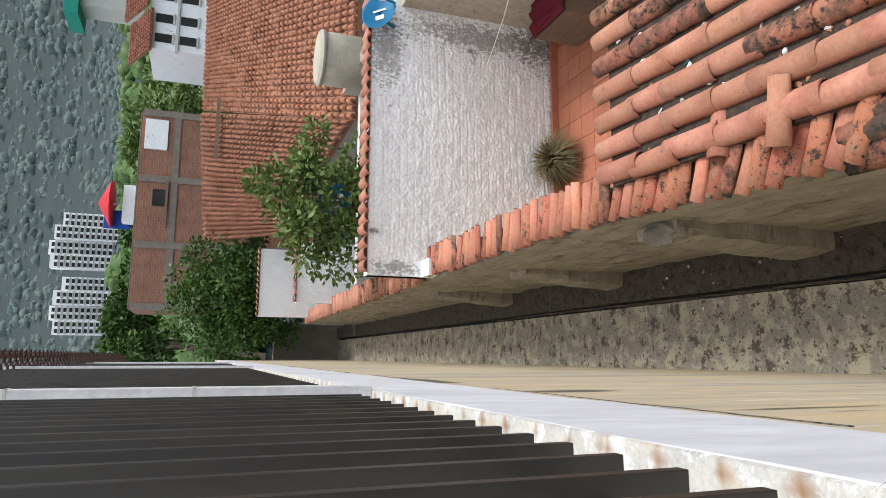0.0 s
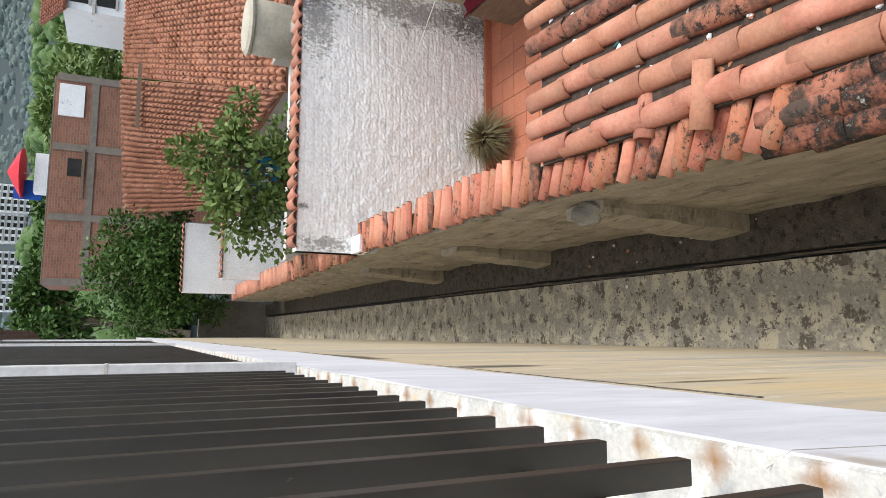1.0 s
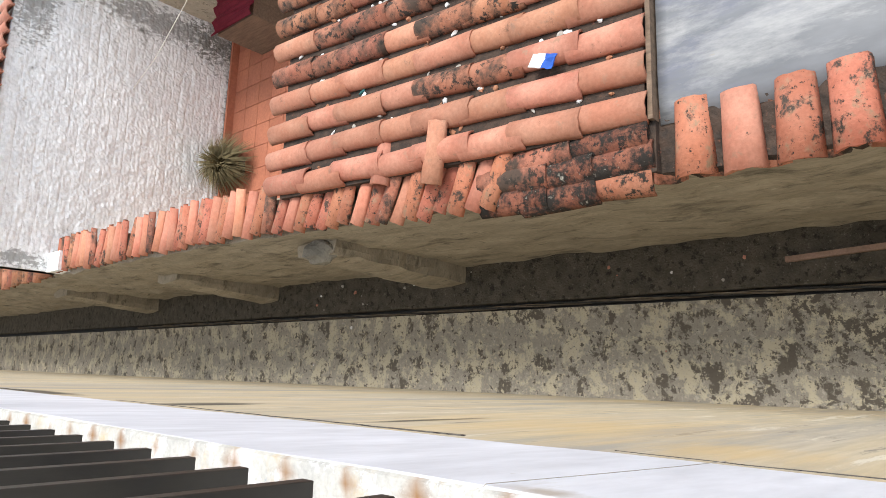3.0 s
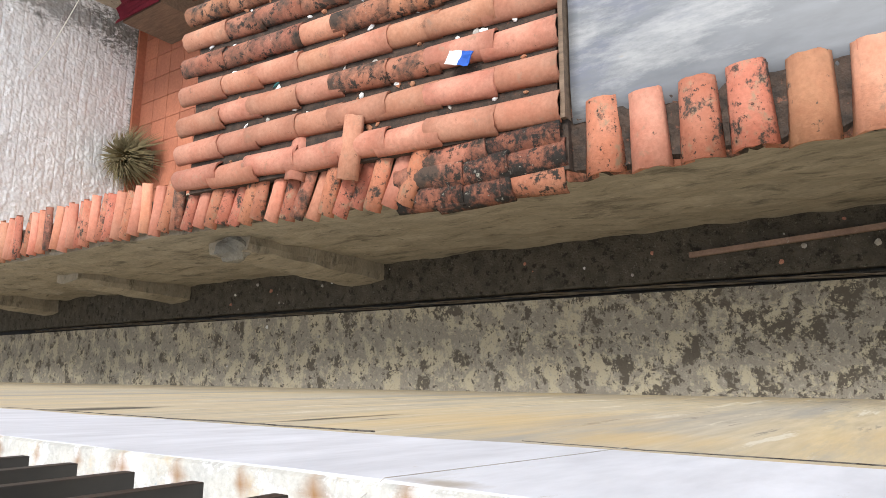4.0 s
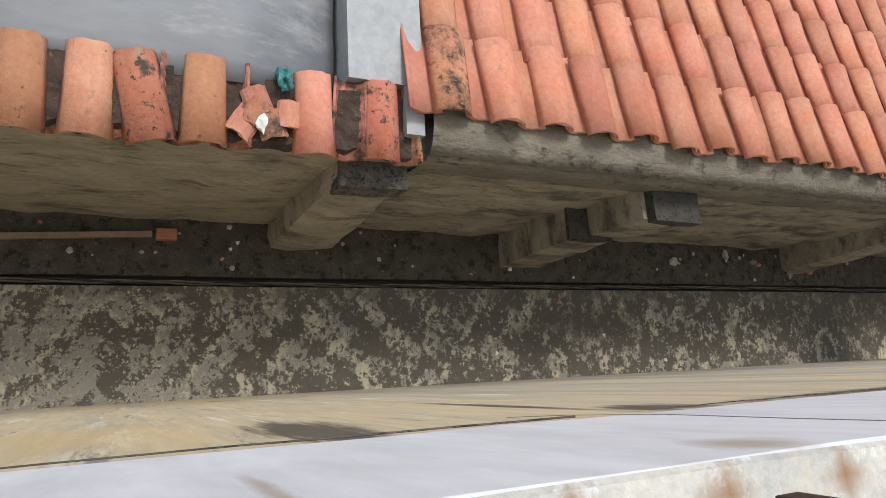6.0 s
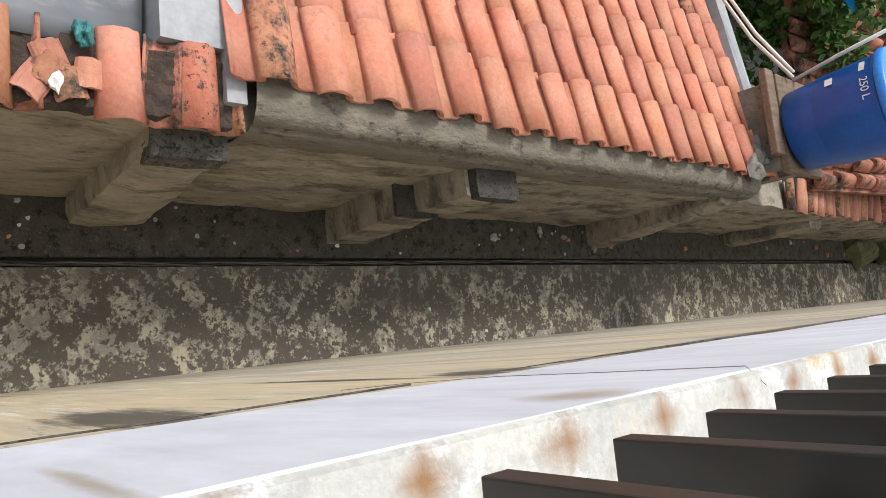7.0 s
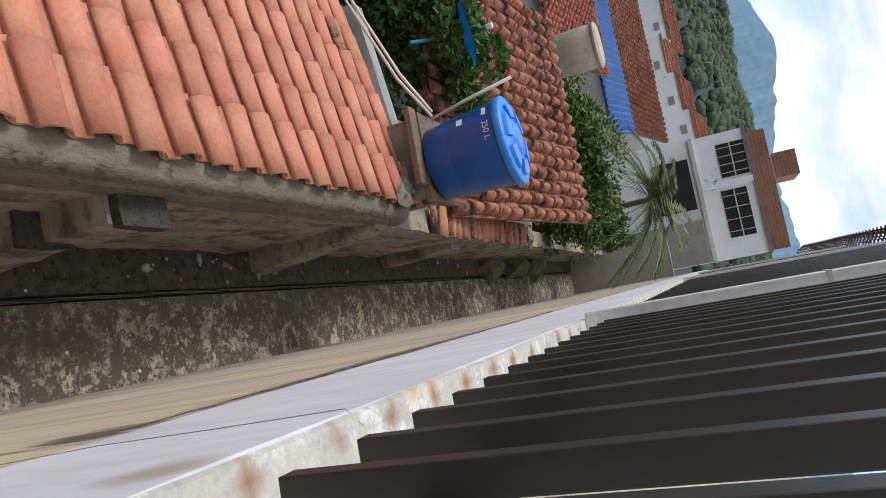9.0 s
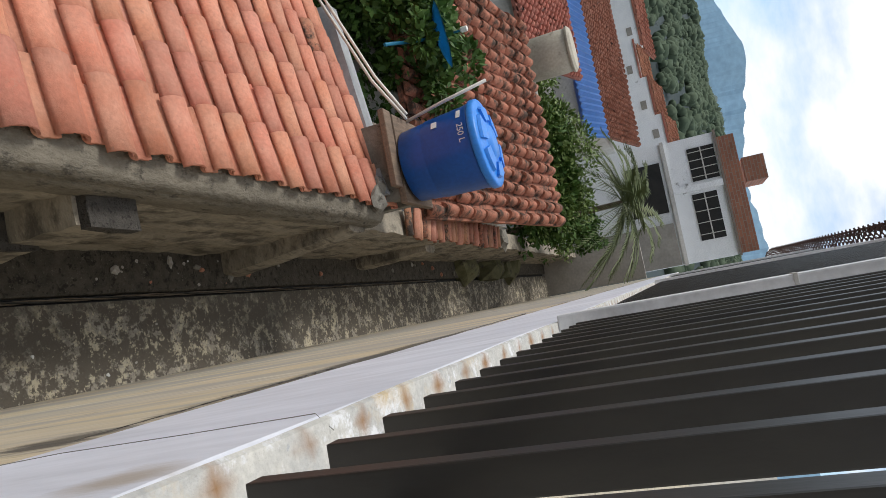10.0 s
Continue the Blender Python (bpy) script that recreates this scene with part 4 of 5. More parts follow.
# ---- orange tiled roof with the eave over the alley ----
def eave_roof():
    """It falls away from the alley: each tile laps the next one inwards."""
    roof = empty("tiled_roof_eave", "newer orange tiled roof whose high edge overhangs the alley", "tile roof", (1.135, -1.25, 1.715))
    rot = Euler((0, radians(13.0), 0)).to_matrix().to_4x4()
    bm = box(bmesh.new(), 0.06, 3.2, -5.12, -0.03, -0.07, -0.02)
    bm.transform(rot)
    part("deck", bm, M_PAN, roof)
    cov = [tile_mesh("cover_tile", M_CLAY_NEW, 0.46, 0.116, 0.128, 80 + s, arc=60) for s in range(5)]
    oldc = [tile_mesh("cover_tile", M_CLAY_OLD, 0.46, 0.116, 0.128, 90 + s, arc=60) for s in range(2)]
    pan = [tile_mesh("channel_tile", M_CLAY_NEW, 0.46, 0.126, 0.116, 85 + s, flip=True, arc=42) for s in range(2)]
    r = random.Random(5)
    n_col, n_row = 18, 8
    pitch_y = 0.285
    for c in range(n_col):
        y = -0.215 - pitch_y * c
        jog = r.uniform(-.02, .02)
        for k in range(n_row):
            x = 0.395 * k + jog + r.uniform(-.01, .01)
            me = r.choice(oldc) if (c == 0 and k == 0) or (k > 1 and r.random() < 0.05) else r.choice(cov)
            piece("cover_tile", me, roof, rot @ Matrix.Translation((x - 0.02, y + r.uniform(-.007, .007), 0.03 + r.uniform(0, .006))) @ Euler((0, radians(-2.0), radians(r.uniform(-2, 2)))).to_matrix().to_4x4())
            if c == 0 and k < 6:
                piece("channel_tile", r.choice(pan), roof, rot @ Matrix.Translation((x - 0.005, y + pitch_y / 2, -0.004)) @ Euler((0, radians(-1.5), 0)).to_matrix().to_4x4())
            if k < n_row:
                piece("channel_tile", r.choice(pan), roof, rot @ Matrix.Translation((x - 0.005, y - pitch_y / 2, -0.004)) @ Euler((0, radians(-1.5), 0)).to_matrix().to_4x4())
    return roof


eave_roof()
tagged(boxed("wall_eave_house", (1.28, 3.8, -6.05, -1.34, -0.2, 0.72), M_WHITEDIM), "house wall under the orange tiled roof", "wall", kind="structure")
bm = bmesh.new()
for q0, q1 in (((1.22, -6.16), (3.6, -6.74)),):
    v = [bm.verts.new(p) for p in ((q0[0], q0[1], 1.82), (q0[0], q0[1] - 0.19, 1.82), (q0[0], q0[1] - 0.13, 0.3), (q0[0], q0[1], 0.3), (q1[0], q1[1], 1.27), (q1[0], q1[1] - 0.19, 1.27), (q1[0], q1[1] - 0.13, 0.3), (q1[0], q1[1], 0.3))]
    for f in ((0, 1, 2, 3), (7, 6, 5, 4), (0, 4, 5, 1), (1, 5, 6, 2), (2, 6, 7, 3), (3, 7, 4, 0)):
        bm.faces.new([v[i] for i in f])
bmesh.ops.recalc_face_normals(bm, faces=bm.faces)
tagged(link("wall_parapet_rake", bm, M_GABLE), "white-topped low parapet at the roof's end", "parapet", kind="structure")


# ---- blue water tank on its plank stand ----
def water_tank(x, y, z):
    t = empty("water_tank", "round blue plastic water tank with a moulded lid", "water tank", (x, y, z))
    bm = lathe(bmesh.new(), [(0.30, 0.0), (0.315, 0.012), (0.335, 0.22), (0.338, 0.235), (0.344, 0.245), (0.365, 0.60), (0.372, 0.63), (0.37, 0.665)], 48)
    part("body", bm, M_TANK, t, smooth=True)
    bm = lathe(bmesh.new(), [(0.36, 0.655), (0.388, 0.658), (0.393, 0.672), (0.391, 0.712), (0.378, 0.724), (0.335, 0.728), (0.172, 0.746), (0.150, 0.748), (0.140, 0.768), (0.02, 0.770)], 48)
    lid = part("lid", bm, M_LID, t, "lighter blue ribbed lid", smooth=True)
    for k in range(6):
        bm = bmesh.new()
        rows = []
        for i in range(7):
            a = radians(60 * k + 12 - 21 + 7 * i)
            rows.append([bm.verts.new((q * math.cos(a), q * math.sin(a), z)) for q, z in ((0.182, 0.746), (0.190, 0.768), (0.305, 0.757), (0.318, 0.733))])
        for p, q in zip(rows, rows[1:]):
            for j in range(4):
                bm.faces.new((p[j], q[j], q[(j + 1) % 4], p[(j + 1) % 4]))
        bm.faces.new(rows[0])
        bm.faces.new(rows[-1][::-1])
        bmesh.ops.recalc_face_normals(bm, faces=bm.faces)
        part("rib", bm, M_LID, lid)
    cu = bpy.data.curves.new("capacity", "FONT")
    cu.body, cu.size, cu.extrude, cu.align_x = "250 L", 0.075, 0.0015, "CENTER"
    tx = new("capacity", cu)
    dg = bpy.context.evaluated_depsgraph_get()
    me = bpy.data.meshes.new_from_object(tx.evaluated_get(dg))
    bpy.data.objects.remove(tx)
    me.materials.clear()
    me.materials.append(M_LITTER)
    for v in me.vertices:
        a = v.co.x / 0.372
        v.co = Vector(((0.3745 + v.co.z) * math.sin(a), -(0.3745 + v.co.z) * math.cos(a), v.co.y + 0.565))
    ob = new("capacity_mark", me)
    ob.parent = t
    ob.matrix_basis = Matrix.Rotation(radians(170), 4, "Z")
    tagged(ob, "white raised capacity lettering")
    for a0, zz, w, h in ((118, 0.58, 0.10, 0.035), (124, 0.36, 0.07, 0.05)):
        bm = bmesh.new()
        box(bm, -w / 2, w / 2, -0.002, 0.002, -h / 2, h / 2)
        bm.transform(Matrix.Rotation(radians(a0 + 20), 4, "Z") @ Matrix.Translation((0, -0.366 if zz > .5 else -0.358, zz)))
        part("maker_mark", bm, M_LITTER, t, "worn white lettering bar")
    return t


TANK = (1.49, -6.50, 2.00)
big = water_tank(*TANK)
big.matrix_basis = Matrix.Translation(TANK) @ Euler((radians(1.5), radians(3), 0)).to_matrix().to_4x4() @ Matrix.Scale(1.15, 4)
stand = empty("tank_stand", "rough plank and block stand under the blue tank", "tank stand", (1.50, -6.47, 1.45))
part("plank", box(bmesh.new(), -0.25, 0.52, 0.28, 0.44, 0.47, 0.535, 0.01), M_WOOD, stand)
part("plank", box(bmesh.new(), -0.40, 0.50, -0.46, 0.25, 0.47, 0.54, 0.01), M_WOOD, stand)
for dy in (-0.36, 0.10):
    part("block", box(bmesh.new(), -0.35, 0.45, dy, dy + 0.14, -0.099, 0.469, 0.01), M_BLOCK, stand)
tagged(boxed("wall_stand", (1.0, 2.3, -7.6, -6.31, -0.2, 1.35), M_RENDERED), "rendered wall carrying the tank", "wall", kind="structure")


def pipe(name, pts, r, label):
    return tagged(link(name, tube(bmesh.new(), pts, r, 10), M_PVC, smooth=True), label, "pipe")


pipe("water_pipe", [(2.0, -6.36, 2.09), (2.5, -6.42, 1.80), (4.4, -6.55, 0.98)], 0.017, "thin white plastic water pipe running to the tank")
pipe("water_pipe", [(1.98, -6.44, 2.05), (2.5, -6.52, 1.72), (4.4, -6.70, 0.88)], 0.017, "thin white plastic water pipe running to the tank")
pipe("vent_pipe", [(2.0, -6.60, 1.99), (2.09, -6.6, 2.4), (2.18, -6.6, 2.9)], 0.018, "white plastic vent pipe beside the blue tank")


# ---- dishes and old round tanks ----
def dish(at, face, r, arm, label):
    """face: the way the bowl looks."""
    d = empty("satellite_dish", label, "satellite dish", at)
    q = Vector(face).to_track_quat("Z", "Y").to_matrix().to_4x4()
    bm = bmesh.new()
    rr = [(0.02, 0.0)] + [(r * k / 8, 0.22 * r * (k / 8) ** 2) for k in range(1, 9)]
    rings = [[bm.verts.new((a * math.cos(2 * math.pi * k / 32), a * 0.9 * math.sin(2 * math.pi * k / 32), z)) for k in range(32)] for a, z in rr]
    for a, b in zip(rings, rings[1:]):
        for k in range(32):
            bm.faces.new((a[k], a[(k + 1) % 32], b[(k + 1) % 32], b[k]))
    bm.faces.new(rings[0])
    bmesh.ops.solidify(bm, geom=bm.faces, thickness=0.012)
    bm.transform(q)
    part("reflector", bm, M_DISH, d, smooth=True)
    tip = q @ Vector((0, -r * 0.55, r * 0.95))
    part("feed_arm", tube(bmesh.new(), [q @ Vector((0, -r * 0.85, 0.12 * r)), q @ Vector((0, -r * 0.95, 0.4 * r)), tip], 0.014, 6), M_DISHARM, d)
    part("receiver", lathe(bmesh.new(), [(0.02, -0.05), (0.035, -0.03), (0.035, 0.04), (0.02, 0.05)], 12, tip), M_PVC, d, "white receiver head")
    part("mast", tube(bmesh.new(), [q @ Vector((0, 0, -0.03)), q @ Vector((0, 0, -0.14)), Vector(arm) - Vector(at)], 0.022, 8), M_DISHARM, d)
    bm = box(bmesh.new(), -0.10, -0.03, -0.06, 0.06, 0.016, 0.018)
    box(bm, 0.03, 0.06, -0.09, 0.09, 0.016, 0.018)
    bm.transform(q)
    part("maker_mark", bm, M_LITTER, d, "plain white mark on the bowl")
    return d


dish((4.36, 7.92, 2.64), (0.2, -0.75, 0.6), 0.26, (4.30, 8.08, 2.40), "sky-blue oval satellite dish beside the white wall")
dish((3.22, -7.62, 2.17), (0.12, -0.34, 0.93), 0.40, (3.05, -7.0, 1.75), "blue satellite dish seen edge-on among leaves")
dish((2.5, 10.8, 2.6), (0.1, -0.85, 0.5), 0.30, (2.5, 11.2, 1.9), "blue satellite dish half hidden by a tree")


def round_tank(at, r, h, label):
    t = empty("fibre_cement_tank", label, "old water tank", at)
    part("body", lathe(bmesh.new(), [(r * .93, 0), (r, 0.03), (r * 1.02, h * .82), (r * 1.0, h * .84), (r * 1.0, h * .97)], 36), M_ASBESTOS, t, smooth=True)
    part("lid", lathe(bmesh.new(), [(r * 1.06, h * .955), (r * 1.08, h), (r * .95, h * 1.05), (0.03, h * 1.06)], 36), M_ASBESTOS, t, "weathered brown lid")
    return t


# ---- white brick wall closing the patio ----
def white_wall():
    """Thick whitewash over courses: each course swells and the joints sink, with drips and lumps."""
    bm = bmesh.new()
    nx, nz = 150, 230
    x0, x1, z0, z1 = 1.0, 4.75, -0.2, 2.70
    g = []
    for i in range(nx + 1):
        x = x0 + (x1 - x0) * i / nx
        col = []
        for j in range(nz + 1):
            z = z0 + (z1 - z0) * j / nz
            c = z / 0.105 + 0.35 * noise.noise(Vector((x * 1.1, z * 1.5, 2)))
            joint = abs(c - math.floor(c) - 0.5) * 2
            half = 0.5 * (math.floor(c) % 2)
            u = abs((x / 0.27 + half + 0.3 * noise.noise(Vector((x, z * 4, 8)))) % 1.0 - 0.5) * 2
            d = 0.006 * joint ** 5 * (0.7 + noise.noise(Vector((x * 2, z * 2, 5)))) + 0.005 * max(0.0, u) ** 12
            d -= 0.010 * noise.noise(Vector((x * 7, z * 8, 1))) + 0.008 * noise.noise(Vector((x * 26, z * 30, 3)))
            col.append(bm.verts.new((x, 8.088 + d, z)))
        g.append(col)
    for i in range(nx):
        for j in range(nz):
            bm.faces.new((g[i][j], g[i + 1][j], g[i + 1][j + 1], g[i][j + 1]))
    box(bm, x0, x1, 8.125, 8.3, z0, z1)
    for cs in (g[0], g[-1]):
        bm.faces.new((cs[0], cs[-1], bm.verts.new((cs[0].co.x, 8.3, z1)), bm.verts.new((cs[0].co.x, 8.3, z0))))
    return tagged(link("wall_white_brick", bm, M_WHITEWALL), "thickly whitewashed brick wall at the patio's end", "brick wall", kind="structure")


white_wall()
tagged(boxed("trim_white_pier", (0.99, 1.2, 7.75, 8.09, 1.86, 2.02), M_WHITEWALL), "white painted brick end above the alley", "brick pier", kind="structure")
cw = empty("wall_coping_white", "clay tiles along the top of the white wall", "tile coping", (1.0, 8.2, 2.70), kind="structure")
for k in range(24):
    piece("coping_tile", rng.choice(COPE["clay"]), cw, Matrix.Translation((0.12 + 0.155 * k, -0.16, 0.01 + 0.01 * (k % 2))) @ Euler((radians(rng.uniform(-4, 4)), 0, radians(90 + rng.uniform(-4, 4)))).to_matrix().to_4x4())
tagged(boxed("floor_patio", (1.3, 4.9, 3.9, 8.09, -0.2, -0.012), M_MORTAR), "joint bed of the terracotta patio", "floor", kind="structure")
bm = box(bmesh.new(), -0.147, 0.147, -0.147, 0.147, -0.004, 0.012, 0.003)
bm.normal_update()
PT = bpy.data.meshes.new("floor_tile")
bm.to_mesh(PT)
bm.free()
PT.materials.append(M_PATIO)
pf = bpy.data.objects["floor_patio"]
for i in range(11):
    for j in range(9):
        piece("floor_tile", PT, pf, Matrix.Translation((1.5 + 0.3 * i, 7.9 - 0.3 * j, -0.008)))
tagged(boxed("wall_patio_side", (4.62, 5.1, 3.9, 9.5, -0.2, 2.3), M_BALCONY), "stained cream wall at the far side of the patio", "wall", kind="structure")
tagged(boxed("baseboard_patio", (2.0, 4.6, 8.03, 8.07, 0.005, 0.11), M_PATIO), "terracotta skirting along the white wall", "baseboard", kind="structure")
tagged(boxed("wall_patio_alley", (1.255, 1.30, 3.95, 8.09, -0.2, 1.7), M_CREAM), "inner face of the alley wall", "wall", kind="structure")


def grass_plant(at, r, n, seed, label):
    p = empty("dry_plant", label, "plant", at)
    rg = random.Random(seed)
    bm = bmesh.new()
    for _ in range(n):
        d = Vector((rg.gauss(0, 1), rg.gauss(0, 1), rg.uniform(-.3, 1.2))).normalized()
        L = r * rg.uniform(0.5, 1.0)
        a, b, c = Vector((0, 0, 0)), d * L * .6, d * L + Vector((0, 0, -0.25 * L))
        w = d.cross(Vector((0, 0, 1))).normalized() * 0.006
        v = [bm.verts.new(q) for q in (a - w, a + w, b + w, b - w, c)]
        bm.faces.new(v[:4])
        bm.faces.new((v[3], v[2], v[4]))
    part("foliage", bm, M_DRY, p)
    part("pot", lathe(bmesh.new(), [(0.07, -0.16), (0.09, -0.14), (0.11, 0.0), (0.10, 0.01)], 16), M_ASBESTOS, p)
    return p


grass_plant((2.62, 7.75, 0.22), 0.52, 1000, 4, "dry tufted plant in a pot on the patio")
boxed("plinth_stone", (2.50, 2.74, 7.63, 7.87, 0.0, 0.06), M_BLOCK)
tagged(bpy.data.objects["plinth_stone"], "flat stone under the potted plant", "stone")


# ---- the town beyond ----
def tiled_patch(a, b, c, d, cols, rows, amp=None):
    """Half-round tile columns over a four-cornered slope: a, b along the eave, d, c along the ridge."""
    a, b, c, d = (Vector(v) for v in (a, b, c, d))
    bm = bmesh.new()
    nrm = (b - a).cross(d - a).normalized()
    if nrm.z < 0:
        nrm = -nrm
    r = random.Random(cols * 31 + rows)
    wid = (b - a).length / cols
    amp = amp or wid * 0.42

    def at(u, v):
        return (a * (1 - u) + b * u) * (1 - v) + (d * (1 - u) + c * u) * v

    for i in range(cols):
        for j in range(rows):
            v0, v1 = (j - 0.08) / rows, (j + 1) / rows
            du = r.uniform(-0.09, 0.09) / cols
            lift = r.uniform(0, 0.035) + 0.05 * noise.noise(Vector((i * 0.3, j * 0.3, cols)))
            low, high = [], []
            for k in range(8):
                u = (i + 0.10 + 0.80 * k / 7) / cols + du
                h = amp * math.sin(math.pi * k / 7) ** 0.8
                low.append(bm.verts.new(at(u, v0) + nrm * (h + 0.02 + lift)))
                high.append(bm.verts.new(at(u, v1) + nrm * (h * 0.85 + lift * .3)))
            for k in range(7):
                bm.faces.new((low[k], low[k + 1], high[k + 1], high[k])).smooth = True
            bm.faces.new(low[::-1])
    base = [bm.verts.new(p - nrm * 0.005) for p in (a, b, c, d)]
    bm.faces.new(base)
    under = [bm.verts.new(p - nrm * 0.08) for p in (a, b, c, d)]
    bm.faces.new(under[::-1])
    for k in range(4):
        bm.faces.new((base[k], under[k], under[(k + 1) % 4], base[(k + 1) % 4]))
    return bm


def brick_material():
    m = bpy.data.materials.new("brick_courses")
    m.use_nodes = True
    n, l = m.node_tree.nodes, m.node_tree.links
    b = n["Principled BSDF"]
    geo = n.new("ShaderNodeNewGeometry")
    mp = n.new("ShaderNodeMapping")
    mp.inputs["Rotation"].default_value = (radians(90), 0, 0)
    tx = n.new("ShaderNodeTexBrick")
    tx.inputs["Scale"].default_value = 1.0
    tx.inputs["Brick Width"].default_value, tx.inputs["Row Height"].default_value, tx.inputs["Mortar Size"].default_value = 0.25, 0.10, 0.010
    tx.inputs["Color1"].default_value, tx.inputs["Color2"].default_value, tx.inputs["Mortar"].default_value = (0.34, 0.14, 0.085, 1), (0.25, 0.105, 0.068, 1), (0.26, 0.20, 0.155, 1)
    l.new(geo.outputs["Position"], mp.inputs["Vector"])
    l.new(mp.outputs[0], tx.inputs["Vector"])
    nz = n.new("ShaderNodeTexNoise")
    nz.inputs["Scale"].default_value = 1.3
    l.new(geo.outputs["Position"], nz.inputs["Vector"])
    mr = n.new("ShaderNodeMapRange")
    mr.inputs["To Min"].default_value, mr.inputs["To Max"].default_value = 0.6, 1.3
    l.new(nz.outputs["Fac"], mr.inputs["Value"])
    hs = n.new("ShaderNodeHueSaturation")
    l.new(tx.outputs["Color"], hs.inputs["Color"])
    l.new(mr.outputs["Result"], hs.inputs["Value"])
    l.new(hs.outputs["Color"], b.inputs["Base Color"])
    b.inputs["Roughness"].default_value = 0.9
    return m


M_BRICKS = brick_material()


def house(name, label, x0, x1, y0, y1, z0, z1, material):
    h = empty(name, label, "house", ((x0 + x1) / 2, (y0 + y1) / 2, z0))
    o = h.location
    part("wall", box(bmesh.new(), x0 - o.x, x1 - o.x, y0 - o.y, y1 - o.y, 0, z1 - z0), material, h)
    return h


def on(h, name, dims, material, label="", bevel=0.0):
    o = h.location
    return part(name, box(bmesh.new(), dims[0] - o.x, dims[1] - o.x, dims[2] - o.y, dims[3] - o.y, dims[4] - o.z, dims[5] - o.z, bevel), material, h, label)


def roof_on(h, a, b, c, d, cols, rows, material, label=""):
    bm = tiled_patch(a, b, c, d, cols, rows)
    bm.transform(Matrix.Translation(-Vector(h.location)))
    ob = part("roof", bm, material, h, label)
    ob["kind"] = "stuff"
    return ob


# up the slope
h = house("tiled_house", "low house under a wide weathered tile roof", 5.0, 12.5, 13.4, 25.5, -0.25, 2.0, M_WHITEDIM)
roof_on(h, (4.6, 12.6, 1.95), (10.0, 12.6, 1.95), (14.5, 25.5, 5.0), (8.8, 25.0, 4.9), 34, 40, M_CLAY_DIM, "wide weathered tile roof")
roof_on(h, (3.1, 17.5, 2.75), (4.65, 12.7, 1.99), (8.75, 25.1, 4.95), (3.9, 24.5, 4.6), 26, 32, M_CLAY_DIM, "wide weathered tile roof")
on(h, "ridge_board", (6.2, 8.2, 21.9, 22.05, 4.35, 4.47), M_WOOD)
h = house("brick_house", "unfinished orange brick house with concrete columns", 1.9, 10.2, 30, 34, -0.25, 7.35, M_BRICKS)
for x in (1.86, 4.4, 7.2, 10.05):
    on(h, "column", (x, x + 0.28, 29.93, 30.1, -0.2, 7.3), M_MORTAR)
on(h, "beam", (1.9, 10.2, 29.94, 30.05, 5.8, 6.05), M_MORTAR)
# A near-black plate on the brick face imitates the shade inside a gap.
on(h, "opening", (6.2, 6.9, 29.95, 30.02, 6.2, 6.75), M_DARK)
on(h, "plank", (5.3, 7.3, 29.85, 29.93, 6.15, 6.25), M_WOOD)
on(h, "tank_box", (8.6, 9.9, 29.9, 30.9, 6.3, 7.2), M_WHITEWALL, "white painted box on the wall")
on(h, "roof_deck", (1.9, 10.2, 30, 34, 7.36, 7.4), M_MORTAR)
um = empty("parasol", "red parasol over a white kiosk on the brick roof", "parasol", (6.4, 31.2, 7.4))
part("canopy", lathe(bmesh.new(), [(1.0, 0.95), (1.02, 1.0), (0.5, 1.28), (0.04, 1.5)], 10), M_RED, um)
part("pole", tube(bmesh.new(), [(0, 0, 0), (0, 0, 1.4)], 0.03, 8), M_PVC, um)
part("counter", box(bmesh.new(), -0.8, 0.8, -0.3, 0.3, 0, 0.55), M_WHITEWALL, um)
part("side_cloth", box(bmesh.new(), -1.0, -0.2, 0.35, 0.4, 0.3, 1.3), M_BLUECLOTH, um)

h = house("villa", "white villa with pointed windows and tiled gables", 14.4, 18.5, 33, 37, -0.25, 7.6, M_WHITEWALL)
for x in (14.75, 15.75, 16.9):
    for z in (5.5, 6.6):
        w = on(h, "window", (x, x + 0.42, 32.96, 33.02, z, z + 0.75), M_DARK)
        bm = box(bmesh.new(), x - 0.06, x + 0.48, 32.9, 32.99, z - 0.1, z - 0.02)
        bm.transform(Matrix.Translation(-Vector(h.location)))
        part("sill", bm, M_WHITEDIM, w)
on(h, "cornice", (14.3, 18.6, 32.9, 33.05, 6.3, 6.42), M_WHITEDIM)
roof_on(h, (14.2, 32.7, 7.5), (16.3, 32.7, 7.5), (16.3, 35, 8.6), (14.2, 35, 8.6), 12, 10, M_CLAY_DIM)
roof_on(h, (16.4, 32.7, 7.7), (18.7, 32.7, 7.7), (18.7, 35, 8.9), (16.4, 35, 8.9), 12, 10, M_CLAY_DIM)
h = house("green_shed", "far shed with a bright green metal roof", 80, 92, 165, 172, 4, 34.5, M_WHITEDIM)
on(h, "roof", (77, 94, 163, 174, 34.5, 37.5), M_GREENSHEET)


def tower(x, y, z0, z1, w, k):
    t = empty("apartment_tower", "distant white apartment tower with rows of balconies", "apartment building", (x, y, z0), "white apartment towers")
    part("wall", box(bmesh.new(), 0, w, 0, w, 0, z1 - z0), M_WHITEWALL, t)
    n = int((z1 - z0) / 2.9)
    for f in range(n):
        for c in range(2):
            part("window", box(bmesh.new(), w * (.12 + .46 * c), w * (.40 + .46 * c), -0.15, 0.05, 0.9 + 2.9 * f, 2.5 + 2.9 * f), M_DARK, t)
